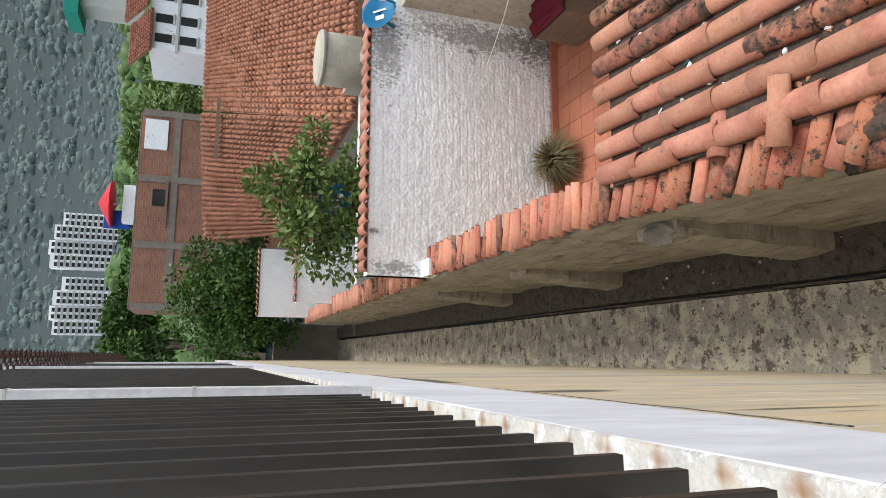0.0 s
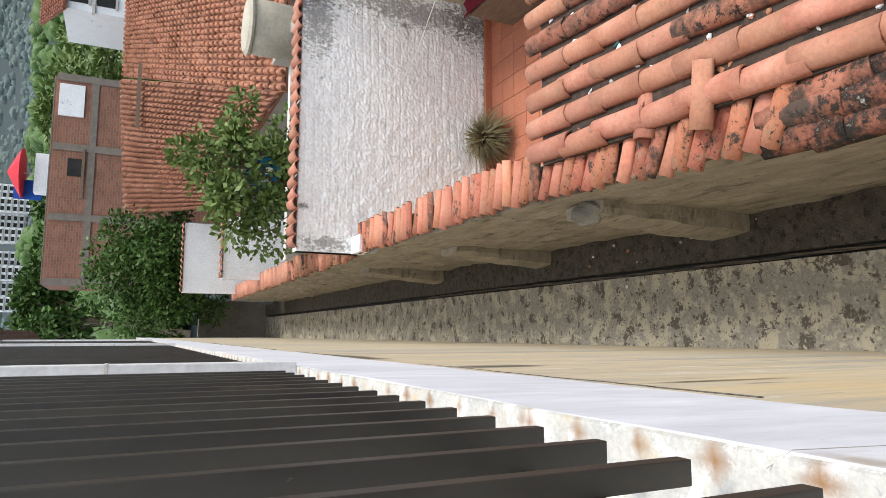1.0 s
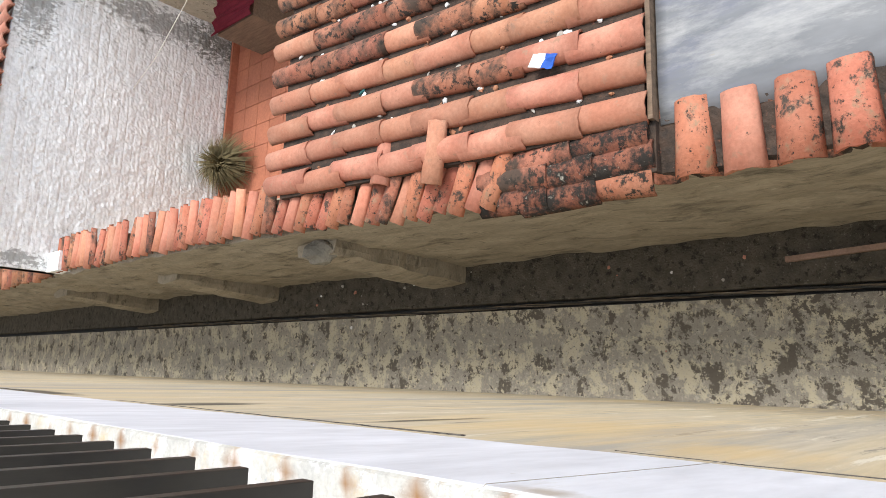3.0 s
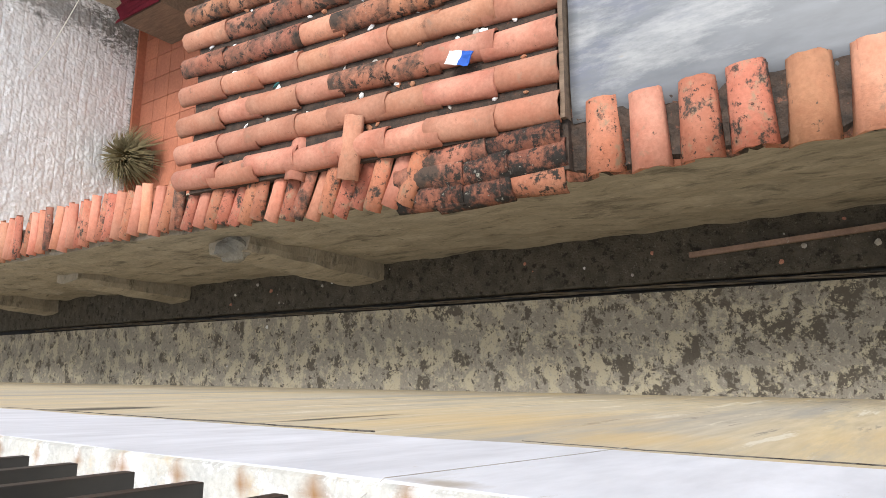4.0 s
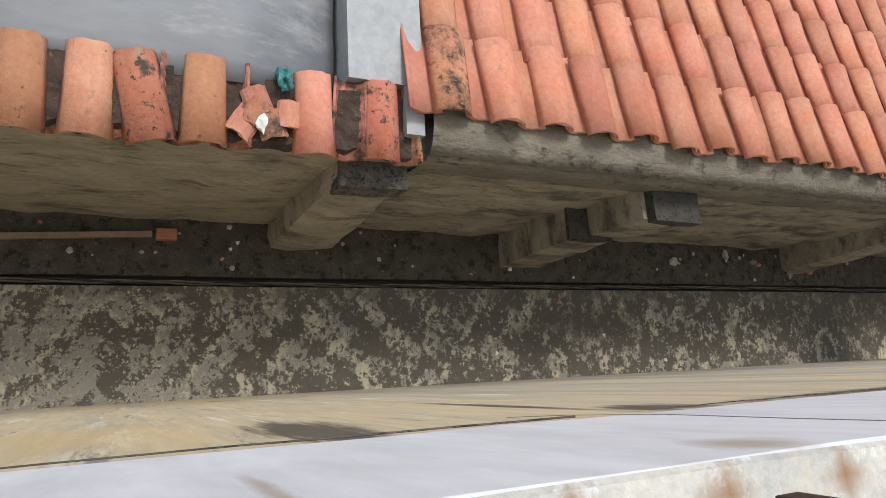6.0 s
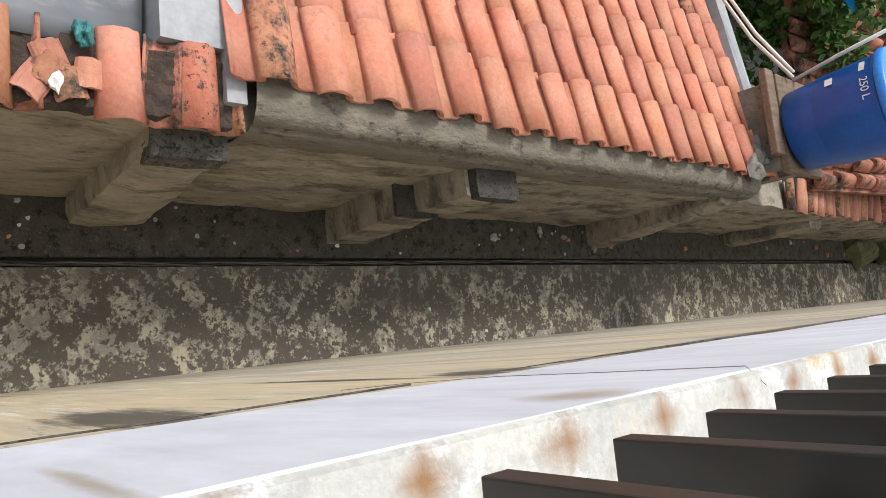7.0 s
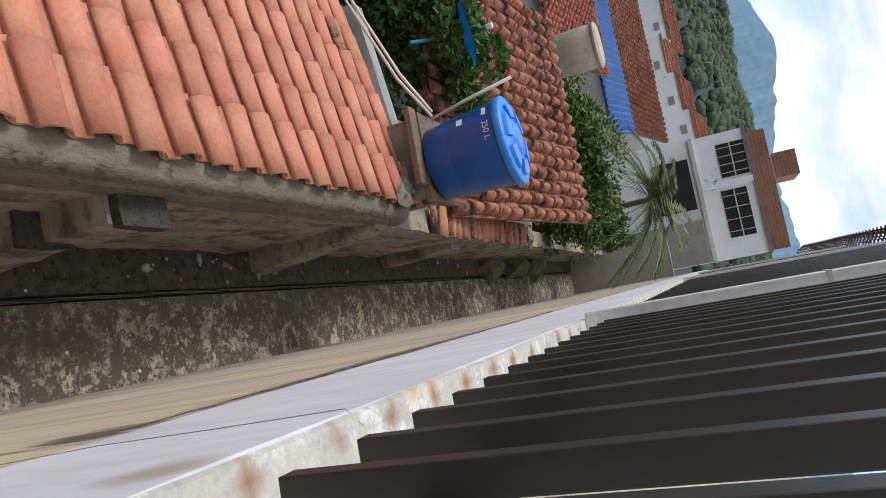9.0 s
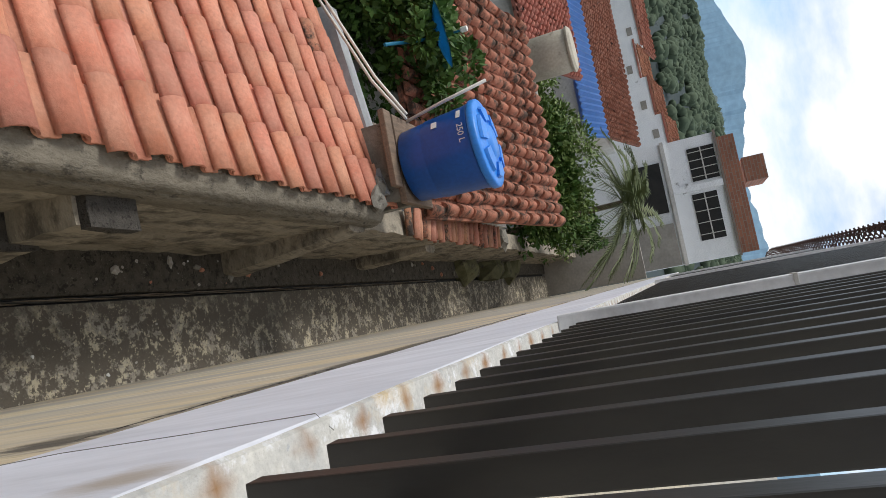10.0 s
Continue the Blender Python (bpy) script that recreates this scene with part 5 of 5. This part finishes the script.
        part("balcony", box(bmesh.new(), w * .05, w * .95, -1.1, -0.16, 0.25 + 2.9 * f, 0.75 + 2.9 * f), M_WHITEDIM, t)
    return t


for k, (x, z1) in enumerate(((11.5, 80), (19.6, 83), (27.7, 81), (35.8, 78), (48, 84), (56.1, 86), (64.2, 83), (72.3, 80))):
    tower(x, 420 + 5 * (k % 2), 30, z1, 8.0, k)

# walls and roofs beside the upper alley
tagged(boxed("wall_patio_back", (1.3, 5.2, 11.9, 12.1, -0.2, 2.0), M_WHITEDIM), "pale wall beyond the white brick wall", "wall", kind="structure")
tagged(boxed("wall_court_white", (1.2, 2.6, 15.4, 15.6, -0.2, 2.6), M_WHITEWALL), "white wall with tiled top in the next court", "wall", kind="structure")
tagged(boxed("wall_court_end", (1.1, 3.0, 19.4, 19.6, -0.2, 3.1), M_WHITEWALL), "white end wall with tiled top", "wall", kind="structure")
tagged(boxed("wall_grey_court", (4.9, 5.1, 9.5, 12.1, -0.2, 2.3), M_GREYWALL), "grey court wall", "wall", kind="structure")
for x0, yy, zz, n in ((1.2, 15.5, 2.6, 8), (1.1, 19.5, 3.1, 12)):
    cp = empty("wall_coping_court", "clay tiles along a court wall", "tile coping", (x0, yy, zz), kind="structure")
    for k in range(n):
        piece("coping_tile", rng.choice(COPE["old" if k % 3 == 0 else "clay"]), cp, Matrix.Translation((0.1 + 0.16 * k, -0.18, 0.01)) @ Matrix.Rotation(radians(90), 4, "Z"))
cp = empty("wall_coping_upper", "uneven clay tiles on the upper alley wall", "tile coping", (1.0, 8.3, 1.85), kind="structure")
for k in range(60):
    yy = 0.1 + 0.2 * k
    piece("coping_tile", rng.choice(COPE["clay" if k > 20 else "old"]), cp, lie(-0.03 + rng.uniform(-.03, .03), yy, 0.02 - 0.02 * yy, rng.uniform(-8, 8), 5, rng.uniform(-6, 6)))

round_tank((5.1, 11.1, 2.03), 0.45, 0.88, "old round fibre-cement water tank by the white wall")
tagged(boxed("wall_tank_base", (4.3, 5.6, 10.4, 11.8, -0.2, 2.03), M_GREYWALL), "masonry base under the round tank", "wall", kind="structure")

tree("court_tree", (2.6, 11.0, -0.2), 3, (2.45, 10.7, 2.85), (1.25, 0.7, 0.95), 5000, 0.12, M_LEAF, "light green broad-leaved tree in the court", 21, 40, 0.045)
tree("alley_bush", (1.7, 23.0, -0.25), 5, (1.9, 22.5, 3.7), (2.1, 1.8, 2.1), 17000, 0.15, M_LEAF_DK, "dense dark green tree at the alley's end", 22, 80, 0.12)
tree("hill_tree", (4.5, 42, 1), 9, (5.5, 42, 7.5), (5.0, 3, 2.6), 5000, 0.4, M_LEAF_DK, "broad green tree behind the brick house", 23, 24, 0.2)
tree("hill_tree", (14, 44, 1), 9, (14.5, 44, 7.0), (5, 3, 3.2), 5000, 0.4, M_LEAF, "broad green tree behind the brick house", 24, 24, 0.2)
tree("hill_tree", (0.0, 40, 1), 9, (1.0, 40, 8), (2.6, 2.4, 2.6), 3500, 0.35, M_LEAF_DK, "broad green tree behind the brick house", 25, 20, 0.2)


def far_woods(name, spots, seed, size, material, label, count=150):
    """Crowns seen from far off: uneven lumps, with loose leaves standing out of them."""
    r = random.Random(seed)
    proto = bmesh.new()
    bmesh.ops.create_icosphere(proto, subdivisions=2, radius=1.0)
    proto.verts.index_update()
    ball = [v.co.copy() for v in proto.verts]
    tris = [[v.index for v in f.verts] for f in proto.faces]
    proto.free()
    verts, faces = [], []
    for x, y, z, s in spots:
        for _ in range(2):
            c = Vector((x + r.uniform(-.5, .5) * s, y + r.uniform(-.5, .5) * s, z + s * r.uniform(.1, .5)))
            k, w = Vector((r.uniform(0, 90), r.uniform(0, 90), 0)), s * r.uniform(.55, 1.0)
            base = len(verts)
            for q in ball:
                verts.append(c + q * (w * (1 + 0.55 * noise.noise(q * 2.1 + k) + 0.35 * noise.noise(q * 5.3 + k))) * (1 if q.z > 0 else .8))
            faces += [[base + i for i in t] for t in tris]
        for _ in range(count // 8):
            d = Vector((r.gauss(0, 1), r.gauss(0, 1), abs(r.gauss(0, 1)))).normalized()
            p = Vector((x, y, z + s * .3)) + d * s * r.uniform(.7, 1.05)
            u = d.orthogonal().normalized() * size * s * .6
            base = len(verts)
            verts += [p - u, p + d.cross(u) * .6, p + u + d * size * s * .3]
            faces.append([base, base + 1, base + 2])
    me = bpy.data.meshes.new(name)
    me.from_pydata(verts, [], faces)
    for p in me.polygons:
        p.use_smooth = True
    me.materials.append(material)
    return tagged(new(name, me), label, "woods", kind="stuff")


r9 = random.Random(77)
spots = []
for _ in range(420):
    az, rr = r9.uniform(-6, 34), r9.uniform(48, 330)
    x, y = rr * math.sin(radians(az)), rr * math.cos(radians(az))
    spots.append((x, y, hill_height(az, rr), r9.uniform(2.0, 4.5)))
far_woods("woods_slope", spots, 5, 0.22, M_LEAF_DK, "scrub and trees covering the slope")
spots = []
for _ in range(90):
    az, rr = r9.uniform(-6, 16), r9.uniform(46, 80)
    x, y = rr * math.sin(radians(az)), rr * math.cos(radians(az))
    spots.append((x, y, hill_height(az, rr) + r9.uniform(0.3, 2.0), r9.uniform(1.6, 2.8)))
far_woods("woods_edge", spots, 11, 0.13, M_LEAF_DK, "dense green trees below the white towers", 260)
spots = []
for _ in range(650):
    az, rr = r9.uniform(150, 182), r9.uniform(130, 420)
    x, y = rr * math.sin(radians(az)), rr * math.cos(radians(az))
    spots.append((x, y, hill_height(az, rr), r9.uniform(1.4, 3.2)))
far_woods("woods_valley", spots, 6, 0.16, M_FOREST_NEAR, "trees covering the far hill", 220)

spots = []
for _ in range(1500):
    az, rr = r9.uniform(148, 184), r9.uniform(300, 700)
    x, y = rr * math.sin(radians(az)), rr * math.cos(radians(az))
    spots.append((x, y, hill_height(az, rr), rr * r9.uniform(0.004, 0.009)))
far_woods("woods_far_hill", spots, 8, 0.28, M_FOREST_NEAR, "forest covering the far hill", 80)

spots = []
for _ in range(2600):
    az, rr = r9.uniform(-4, 36), r9.uniform(300, 1700)
    x, y = rr * math.sin(radians(az)), rr * math.cos(radians(az))
    spots.append((x, y, hill_height(az, rr) - rr * 0.003, rr * r9.uniform(0.004, 0.010)))
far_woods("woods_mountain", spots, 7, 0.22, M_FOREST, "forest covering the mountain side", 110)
spots = []
for _ in range(700):
    az, rr = r9.uniform(148, 184), r9.uniform(650, 2300)
    x, y = rr * math.sin(radians(az)), rr * math.cos(radians(az))
    spots.append((x, y, hill_height(az, rr) - rr * 0.004, rr * r9.uniform(0.008, 0.014)))
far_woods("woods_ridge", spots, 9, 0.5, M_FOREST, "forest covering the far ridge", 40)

# down the slope
h = house("roll_tiled_house", "house with a dark mossy roll-tiled roof", 1.28, 4.8, -12.0, -8.0, -0.25, 1.5, M_WHITEDIM)
roof_on(h, (1.15, -7.85, 1.55), (4.9, -7.85, 1.55), (4.9, -12.1, 2.48), (1.1, -12.1, 2.48), 17, 12, M_CLAY_MOSS, "mossy rolls of half-round tiles")
cp = empty("wall_coping_lower", "broken clay tiles on the lower alley wall", "tile coping", (0.95, -7.5, 1.42), kind="structure")
for k in range(30):
    yy = -0.14 * k
    piece("coping_tile", rng.choice(COPE["clay" if k % 3 else "old"]), cp, lie(-0.03 + rng.uniform(-.03, .03), yy, 0.0 + 0.02 * (k % 2) + 0.015 * yy, rng.uniform(-12, 12), 8, rng.uniform(-6, 6)))
round_tank((4.35, -12.7, 2.35), 0.40, 0.85, "old round fibre-cement tank on the roof")
tagged(boxed("wall_old_tank_base", (3.8, 4.9, -13.2, -12.2, -0.2, 2.35), M_GREYWALL), "masonry base under the old tank", "wall", kind="structure")

tree("dish_tree", (3.9, -8.4, -0.2), 2.6, (3.9, -8.1, 1.55), (1.75, 1.15, 0.75), 13000, 0.12, M_LEAF_DK, "bushy green tree behind the satellite dish", 31, 60, 0.05)
hd = empty("hedge", "tall clipped green hedge between roofs", "hedge", (2.9, -14.0, -0.25))
bm = bmesh.new()
leaf_cloud(bm, 34000, (0, 0, 2.25), (2.0, 0.62, 0.9), 0.085, random.Random(32), 200)
part("foliage", bm, M_LEAF, hd)
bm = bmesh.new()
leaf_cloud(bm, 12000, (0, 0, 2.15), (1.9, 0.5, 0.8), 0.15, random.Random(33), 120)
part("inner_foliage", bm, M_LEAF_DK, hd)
bm = bmesh.new()
for k in range(7):
    tube(bm, [(-1.5 + 0.5 * k, 0, 0), (-1.45 + 0.5 * k, 0.05, 2.2)], 0.03, 6, 0.015)
part("stems", bm, M_BARK, hd)


def palm(at, n, length, seed):
    rg = random.Random(seed)
    p = empty("palm", "feathery grey-green palm beside the alley", "palm", at)
    part("trunk", tube(bmesh.new(), [(0, 0, 0), (0.05, 0, 1.6), (0.1, 0, 3.2)], 0.09, 10, 0.06), M_BARK, p)
    for k in range(n):
        a, e = rg.uniform(0, 6.283), rg.uniform(-0.2, 1.1)
        d = Vector((math.cos(a) * math.cos(e), math.sin(a) * math.cos(e), math.sin(e)))
        pts = [Vector((0.1, 0, 3.2)) + d * length * s + Vector((0, 0, -0.55 * length * s * s)) for s in (0, .25, .5, .75, 1)]
        bm = tube(bmesh.new(), pts, 0.012, 5, 0.003)
        for i in range(26):
            s = 0.12 + 0.86 * i / 26
            j = min(3, int(s * 4))
            c = pts[j].lerp(pts[j + 1], s * 4 - j)
            side = d.cross(Vector((0, 0, 1))).normalized()
            for sg in (-1, 1):
                t = c + side * sg * 0.42 * (1.1 - s) + d * 0.22 + Vector((0, 0, -0.10 - rg.uniform(0, .08)))
                w = Vector((0, 0, 0.012))
                bm.faces.new([bm.verts.new(q) for q in (c - d * .018, c + d * .018, t)])
        part("frond", bm, M_LEAF_PALM, p)
    return p


palm((1.6, -16.0, 0.1), 40, 2.0, 41)

h = house("blue_roofed_house", "low house with a bright blue corrugated metal roof", 4.3, 9.5, -21.5, -19.4, -0.25, 2.42, M_WHITEDIM)
bm = bmesh.new()
n = 120
top, bot = [], []
for i in range(n + 1):
    x = 4.05 + 5.6 * i / n
    zz = 0.03 * math.sin(i * 1.57)
    top.append((bm.verts.new((x, -19.2, 2.52 + zz)), bm.verts.new((x + 0.3, -21.6, 2.92 + zz))))
for a, b in zip(top, top[1:]):
    bm.faces.new((a[0], b[0], b[1], a[1]))
bmesh.ops.solidify(bm, geom=bm.faces, thickness=0.02)
bm.transform(Matrix.Translation(-Vector(h.location)))
part("roof", bm, M_BLUEROOF, h, "bright blue corrugated metal roof")
h = house("side_tiled_house", "house under a broad red tile roof beyond the old tank", 5.2, 9.6, -18.0, -14.4, -0.25, 2.0, M_WHITEDIM)
roof_on(h, (4.9, -14.2, 2.1), (9.8, -14.2, 2.1), (9.8, -18.3, 2.75), (5.4, -18.3, 2.75), 26, 18, M_CLAY_DIM, "broad red tile roof")
h = house("far_tiled_house", "house with a weathered red tile roof", 5.2, 12, -29, -22.5, -0.25, 2.5, M_WHITEDIM)
roof_on(h, (4.6, -22.0, 2.65), (11.5, -22.0, 2.55), (12.5, -29.5, 3.5), (5.3, -29.5, 3.5), 32, 26, M_CLAY_DIM, "weathered red tile roof")
for x0, x1, y1, ztop in ((5.4, 7.0, -32.0, 4.72), (7.05, 9.1, -33.0, 4.45), (9.15, 11.3, -34.0, 4.15), (11.35, 14.6, -35.0, 4.5)):
    h = house("white_row_house", "white rendered gable house in a row on the slope", x0, x1, y1 - 4, y1, -0.25, ztop, M_WHITEWALL)
    roof_on(h, (x0 - .1, y1 - .9, ztop + .03), (x1 + .1, y1 - .9, ztop + .03), (x1 + .1, y1 - 3, ztop + .45), (x0 - .1, y1 - 3, ztop + .45), 12, 8, M_CLAY_DIM)
    on(h, "window", (x0 + .55, x0 + .95, y1 - 0.02, y1 + 0.04, ztop - .62, ztop - .36), M_GREYWALL)
    on(h, "cornice", (x0 - .05, x1 + .05, y1 - .2, y1 + .06, ztop - .10, ztop), M_CLAY_DIM)

h = house("white_house", "two-storey white house with an unfinished brick parapet", 0.1, 4.2, -28, -24, -0.25, 6.02, M_WHITEWALL)
for x0, x1, z0, z1 in ((0.75, 2.3, 4.95, 5.72), (2.72, 3.82, 5.08, 5.92)):
    w = on(h, "window", (x0, x1, -24.02, -23.97, z0, z1), M_DARK)
    for k in range(4):
        x = x0 + (x1 - x0) * (k + .5) / 4
        bm = box(bmesh.new(), x - .012, x + .012, -23.965, -23.94, z0, z1)
        bm.transform(Matrix.Translation(-Vector(h.location)))
        part("window_bar", bm, M_WHITEDIM, w)
    bm = box(bmesh.new(), x0, x1, -23.965, -23.94, (z0 + z1) / 2 - .02, (z0 + z1) / 2 + .02)
    bm.transform(Matrix.Translation(-Vector(h.location)))
    part("window_bar", bm, M_WHITEDIM, w)
on(h, "parapet", (0.12, 4.0, -24.3, -24.0, 6.06, 6.58), M_BRICKS, "unfinished orange brick parapet")
on(h, "stair_tower", (2.35, 3.15, -26, -24.05, 6.66, 7.32), M_BRICKS, "unfinished orange brick stair head")
on(h, "cornice", (0.05, 4.25, -24.1, -23.9, 4.28, 4.4), M_WHITEDIM)
on(h, "roof_beam", (0.05, 4.25, -24.1, -23.9, 5.98, 6.055), M_MORTAR)
on(h, "pier", (2.42, 2.62, -23.99, -23.90, 4.41, 5.97), M_WHITEWALL)
on(h, "ground_wall", (0.1, 1.5, -23.98, -23.6, -0.2, 4.2), M_GREYWALL, "bare grey lower wall")
# The balcony recess is a flat plate with its shade as near-black colour.
on(h, "balcony_opening", (1.9, 3.6, -23.98, -23.93, 3.0, 4.15), M_DARK)
tagged(boxed("wall_alley_end", (-0.1, 1.1, -22.2, -22.0, -0.2, 3.1), M_GREYWALL), "grey wall closing the alley", "wall", kind="structure")

# ---- litter and small things ----
def small(name, label, cat, bm, material, group=""):
    return tagged(link(name, bm, material), label, cat, group)


bm = bmesh.new()
tube(bm, [(0.785, 1.20, 0.050), (0.868, -0.27, 0.066)], 0.024, 4)
small("rusty_pole", "long rusty brown pole lying on the mossy strip", "pole", bm, M_POLE)
bm = box(bmesh.new(), 0.835, 0.905, -0.41, -0.29, 0.025, 0.095, 0.01)
small("brick_piece", "piece of orange brick at the pole's end", "brick piece", bm, M_BRICK)
r = random.Random(19)
PEB = []
for s in range(4):
    bm = bmesh.new()
    bmesh.ops.create_icosphere(bm, subdivisions=1, radius=0.016)
    for v in bm.verts:
        v.co.x *= 1 + r.uniform(-.3, .4)
        v.co.z *= 0.6
        v.co += Vector((r.uniform(-.003, .003),) * 3)
    me = bpy.data.meshes.new("pebble")
    bm.to_mesh(me)
    bm.free()
    me.materials.append(M_STONE if s < 2 else (M_LITTER if s == 2 else M_CLAY))
    PEB.append(me)
for k in range(70):
    y = r.uniform(-7, 6)
    ob = new("pebble", r.choice(PEB))
    x = r.uniform(0.66, 0.95) if k % 5 else r.uniform(-0.05, 0.5)
    s = r.uniform(0.35, 1.3)
    ob.matrix_basis = Matrix.Translation((x, y, (0.022 if x > .6 else 0.004) + 0.002)) @ Matrix.Rotation(r.uniform(0, 6), 4, "Z") @ Matrix.Scale(s, 4)
    tagged(ob, "small stone or plaster chip on the alley floor", "stone", "alley debris")
# wrappers in the roof channels
def crumple(w, d, h, rg):
    bm = bmesh.new()
    bmesh.ops.create_icosphere(bm, subdivisions=2, radius=1.0)
    s = rg.uniform(0, 50)
    for v in bm.verts:
        v.co *= 1 + 0.55 * noise.noise(v.co * 1.9 + Vector((s, 0, 0)))
        v.co = Vector((v.co.x * w, v.co.y * d, max(-0.3, v.co.z) * h))
    return bm


for k in range(110):
    c, v = r.randrange(0, 11), r.uniform(0.15, 2.55)
    bm = crumple(r.uniform(0.008, 0.032), r.uniform(0.006, 0.02), r.uniform(0.006, 0.014), r)
    pick = M_LITTER if k % 3 == 0 else (M_STONE if k % 3 == 1 else (M_CLAY_DULL if k % 5 else M_TEAL))
    ob = small("wrapper" if k % 3 == 0 else "rubble", "crumpled white wrapper in a roof channel" if k % 3 == 0 else "bit of rubble in a roof channel", "litter", bm, pick, "roof litter")
    ob.matrix_basis = Matrix.Translation((1.28 + 0.01 + 0.205 * c + 0.102, 1.33, 1.66)) @ ROLL_ROT @ Matrix.Translation((r.uniform(-.03, .03), v, 0.016)) @ Matrix.Rotation(r.uniform(0, 3.1), 4, "Z")
bag = empty("snack_bag", "flattened blue and white snack bag on the roof tiles", "litter", (1.635, 1.85, 1.795))
bag.rotation_euler = (radians(5), 0, radians(72))
for x0, x1, m in ((-0.075, -0.01, M_BLUECLOTH), (-0.01, 0.075, M_LITTER)):
    bm = box(bmesh.new(), x0, x1, -0.04, 0.04, 0, 0.006)
    bmesh.ops.subdivide_edges(bm, edges=list(bm.edges), cuts=3, use_grid_fill=True)
    for q in bm.verts:
        q.co += Vector((noise.noise(q.co * 30), noise.noise(q.co * 31 + Vector((4, 0, 0))), 1.4 * noise.noise(q.co * 28 + Vector((0, 7, 0))))) * 0.010
    part("foil", bm, m, bag)
bm = bmesh.new()
bmesh.ops.create_icosphere(bm, subdivisions=4, radius=0.05)
for v in bm.verts:
    k = v.co.copy()
    v.co = v.co * (0.75 + 0.7 * noise.noise(k * 26) + 0.35 * abs(noise.noise(k * 60 + Vector((3, 0, 0)))))
    v.co.x *= 1.25
    v.co.y *= 0.7
bm.transform(Matrix.Translation((1.235, -0.70, 1.67)))
small("teal_rag", "crumpled teal plastic rag stuffed at the wall top", "rag", bm, M_TEAL)

bm = bmesh.new()
for i in range(13):
    a = [bm.verts.new((4.1 + 0.05 * i, 6.6, 0.72 + 0.03 * math.sin(i * 1.3))), bm.verts.new((4.1 + 0.05 * i, 7.5, 0.70 + 0.03 * math.sin(i * 1.7 + 1)))]
    if i:
        bm.faces.new((last[0], a[0], a[1], last[1]))
    last = a
bmesh.ops.solidify(bm, geom=bm.faces, thickness=0.012)
cl = empty("clothes_table", "maroon cloth spread over a wooden crate in the patio", "table", (0, 0, 0))
part("cloth", bm, M_PINK, cl)
part("crate", box(bmesh.new(), 4.13, 4.68, 6.65, 7.45, 0.005, 0.665, 0.01), M_WOOD, cl)

bm = bmesh.new()
v = [bm.verts.new(p) for p in ((2.1, -6.56, 1.38), (2.1, -6.74, 1.38), (2.1, -6.74, 0.0), (2.1, -6.56, 0.0), (4.6, -6.74, 0.62), (4.6, -6.92, 0.62), (4.6, -6.92, 0.0), (4.6, -6.70, 0.0))]
for f in ((0, 1, 2, 3), (7, 6, 5, 4), (0, 4, 5, 1), (1, 5, 6, 2), (2, 6, 7, 3), (3, 7, 4, 0)):
    bm.faces.new([v[i] for i in f])
bmesh.ops.recalc_face_normals(bm, faces=bm.faces)
tagged(link("wall_brick_low", bm, M_BRICK), "low weathered red brick wall beside the white parapet", "brick wall", kind="structure")

bm = crumple(0.045, 0.028, 0.02, random.Random(8))
bm.transform(Matrix.Translation((1.03, -0.60, 1.655)))
small("plaster_lump", "broken lump of white plaster among the tiles", "plaster", bm, M_LITTER)
for at, w, seed in (((1.17, -6.02, 1.76), 0.13, 12), ((1.30, -6.10, 1.78), 0.09, 13), ((1.12, -12.3, 1.30), 0.20, 14), ((1.05, -10.9, 1.24), 0.15, 15)):
    bm = crumple(w, w * 0.9, w * 0.55, random.Random(seed))
    bm.transform(Matrix.Translation(at))
    small("mortar_lump", "lump of pale grey mortar packed at the roof corner", "mortar", bm, M_BLOCK, "mortar lumps")
rub = random.Random(91)
for k in range(16):
    bm = crumple(rub.uniform(0.02, 0.06), rub.uniform(0.02, 0.05), rub.uniform(0.015, 0.035), rub)
    bm.transform(Matrix.Translation((rub.uniform(0.70, 0.92), -rub.uniform(2.2, 13.0), 0.03)))
    small("rubble", "chunk of broken plaster on the mossy strip", "rubble", bm, rub.choice((M_STONE, M_BLOCK, M_CLAY)), "alley rubble")
strand("clothes_line", [(3.35, 8.07, 1.35), (3.5, 7.4, 1.42), (3.75, 6.4, 1.60), (4.0, 5.4, 1.85)], 0.004, M_PVC, "thin white clothes line across the patio")
for k, (y0, h) in enumerate(((-13.6, 0.34), (-15.2, 0.5), (-16.9, 0.42))):
    bm = crumple(0.34, 0.5, h, random.Random(60 + k))
    bm.transform(Matrix.Translation((0.80, y0, 0.03)))
    small("boulder", "moss-covered boulder against the lower alley wall", "rock", bm, M_GREENROCK, "alley boulders")
tagged(boxed("wall_alley_top", (-0.1, 1.1, 23.9, 24.1, -0.2, 2.2), M_GREYWALL), "grey wall at the upper end of the alley", "wall", kind="structure")
tree("alley_shrub", (1.7, -19.3, -0.2), 1.6, (1.7, -19.2, 1.5), (0.9, 0.7, 0.9), 5000, 0.12, M_LEAF_DK, "dark leafy shrub at the alley's lower end", 51, 40, 0.03)
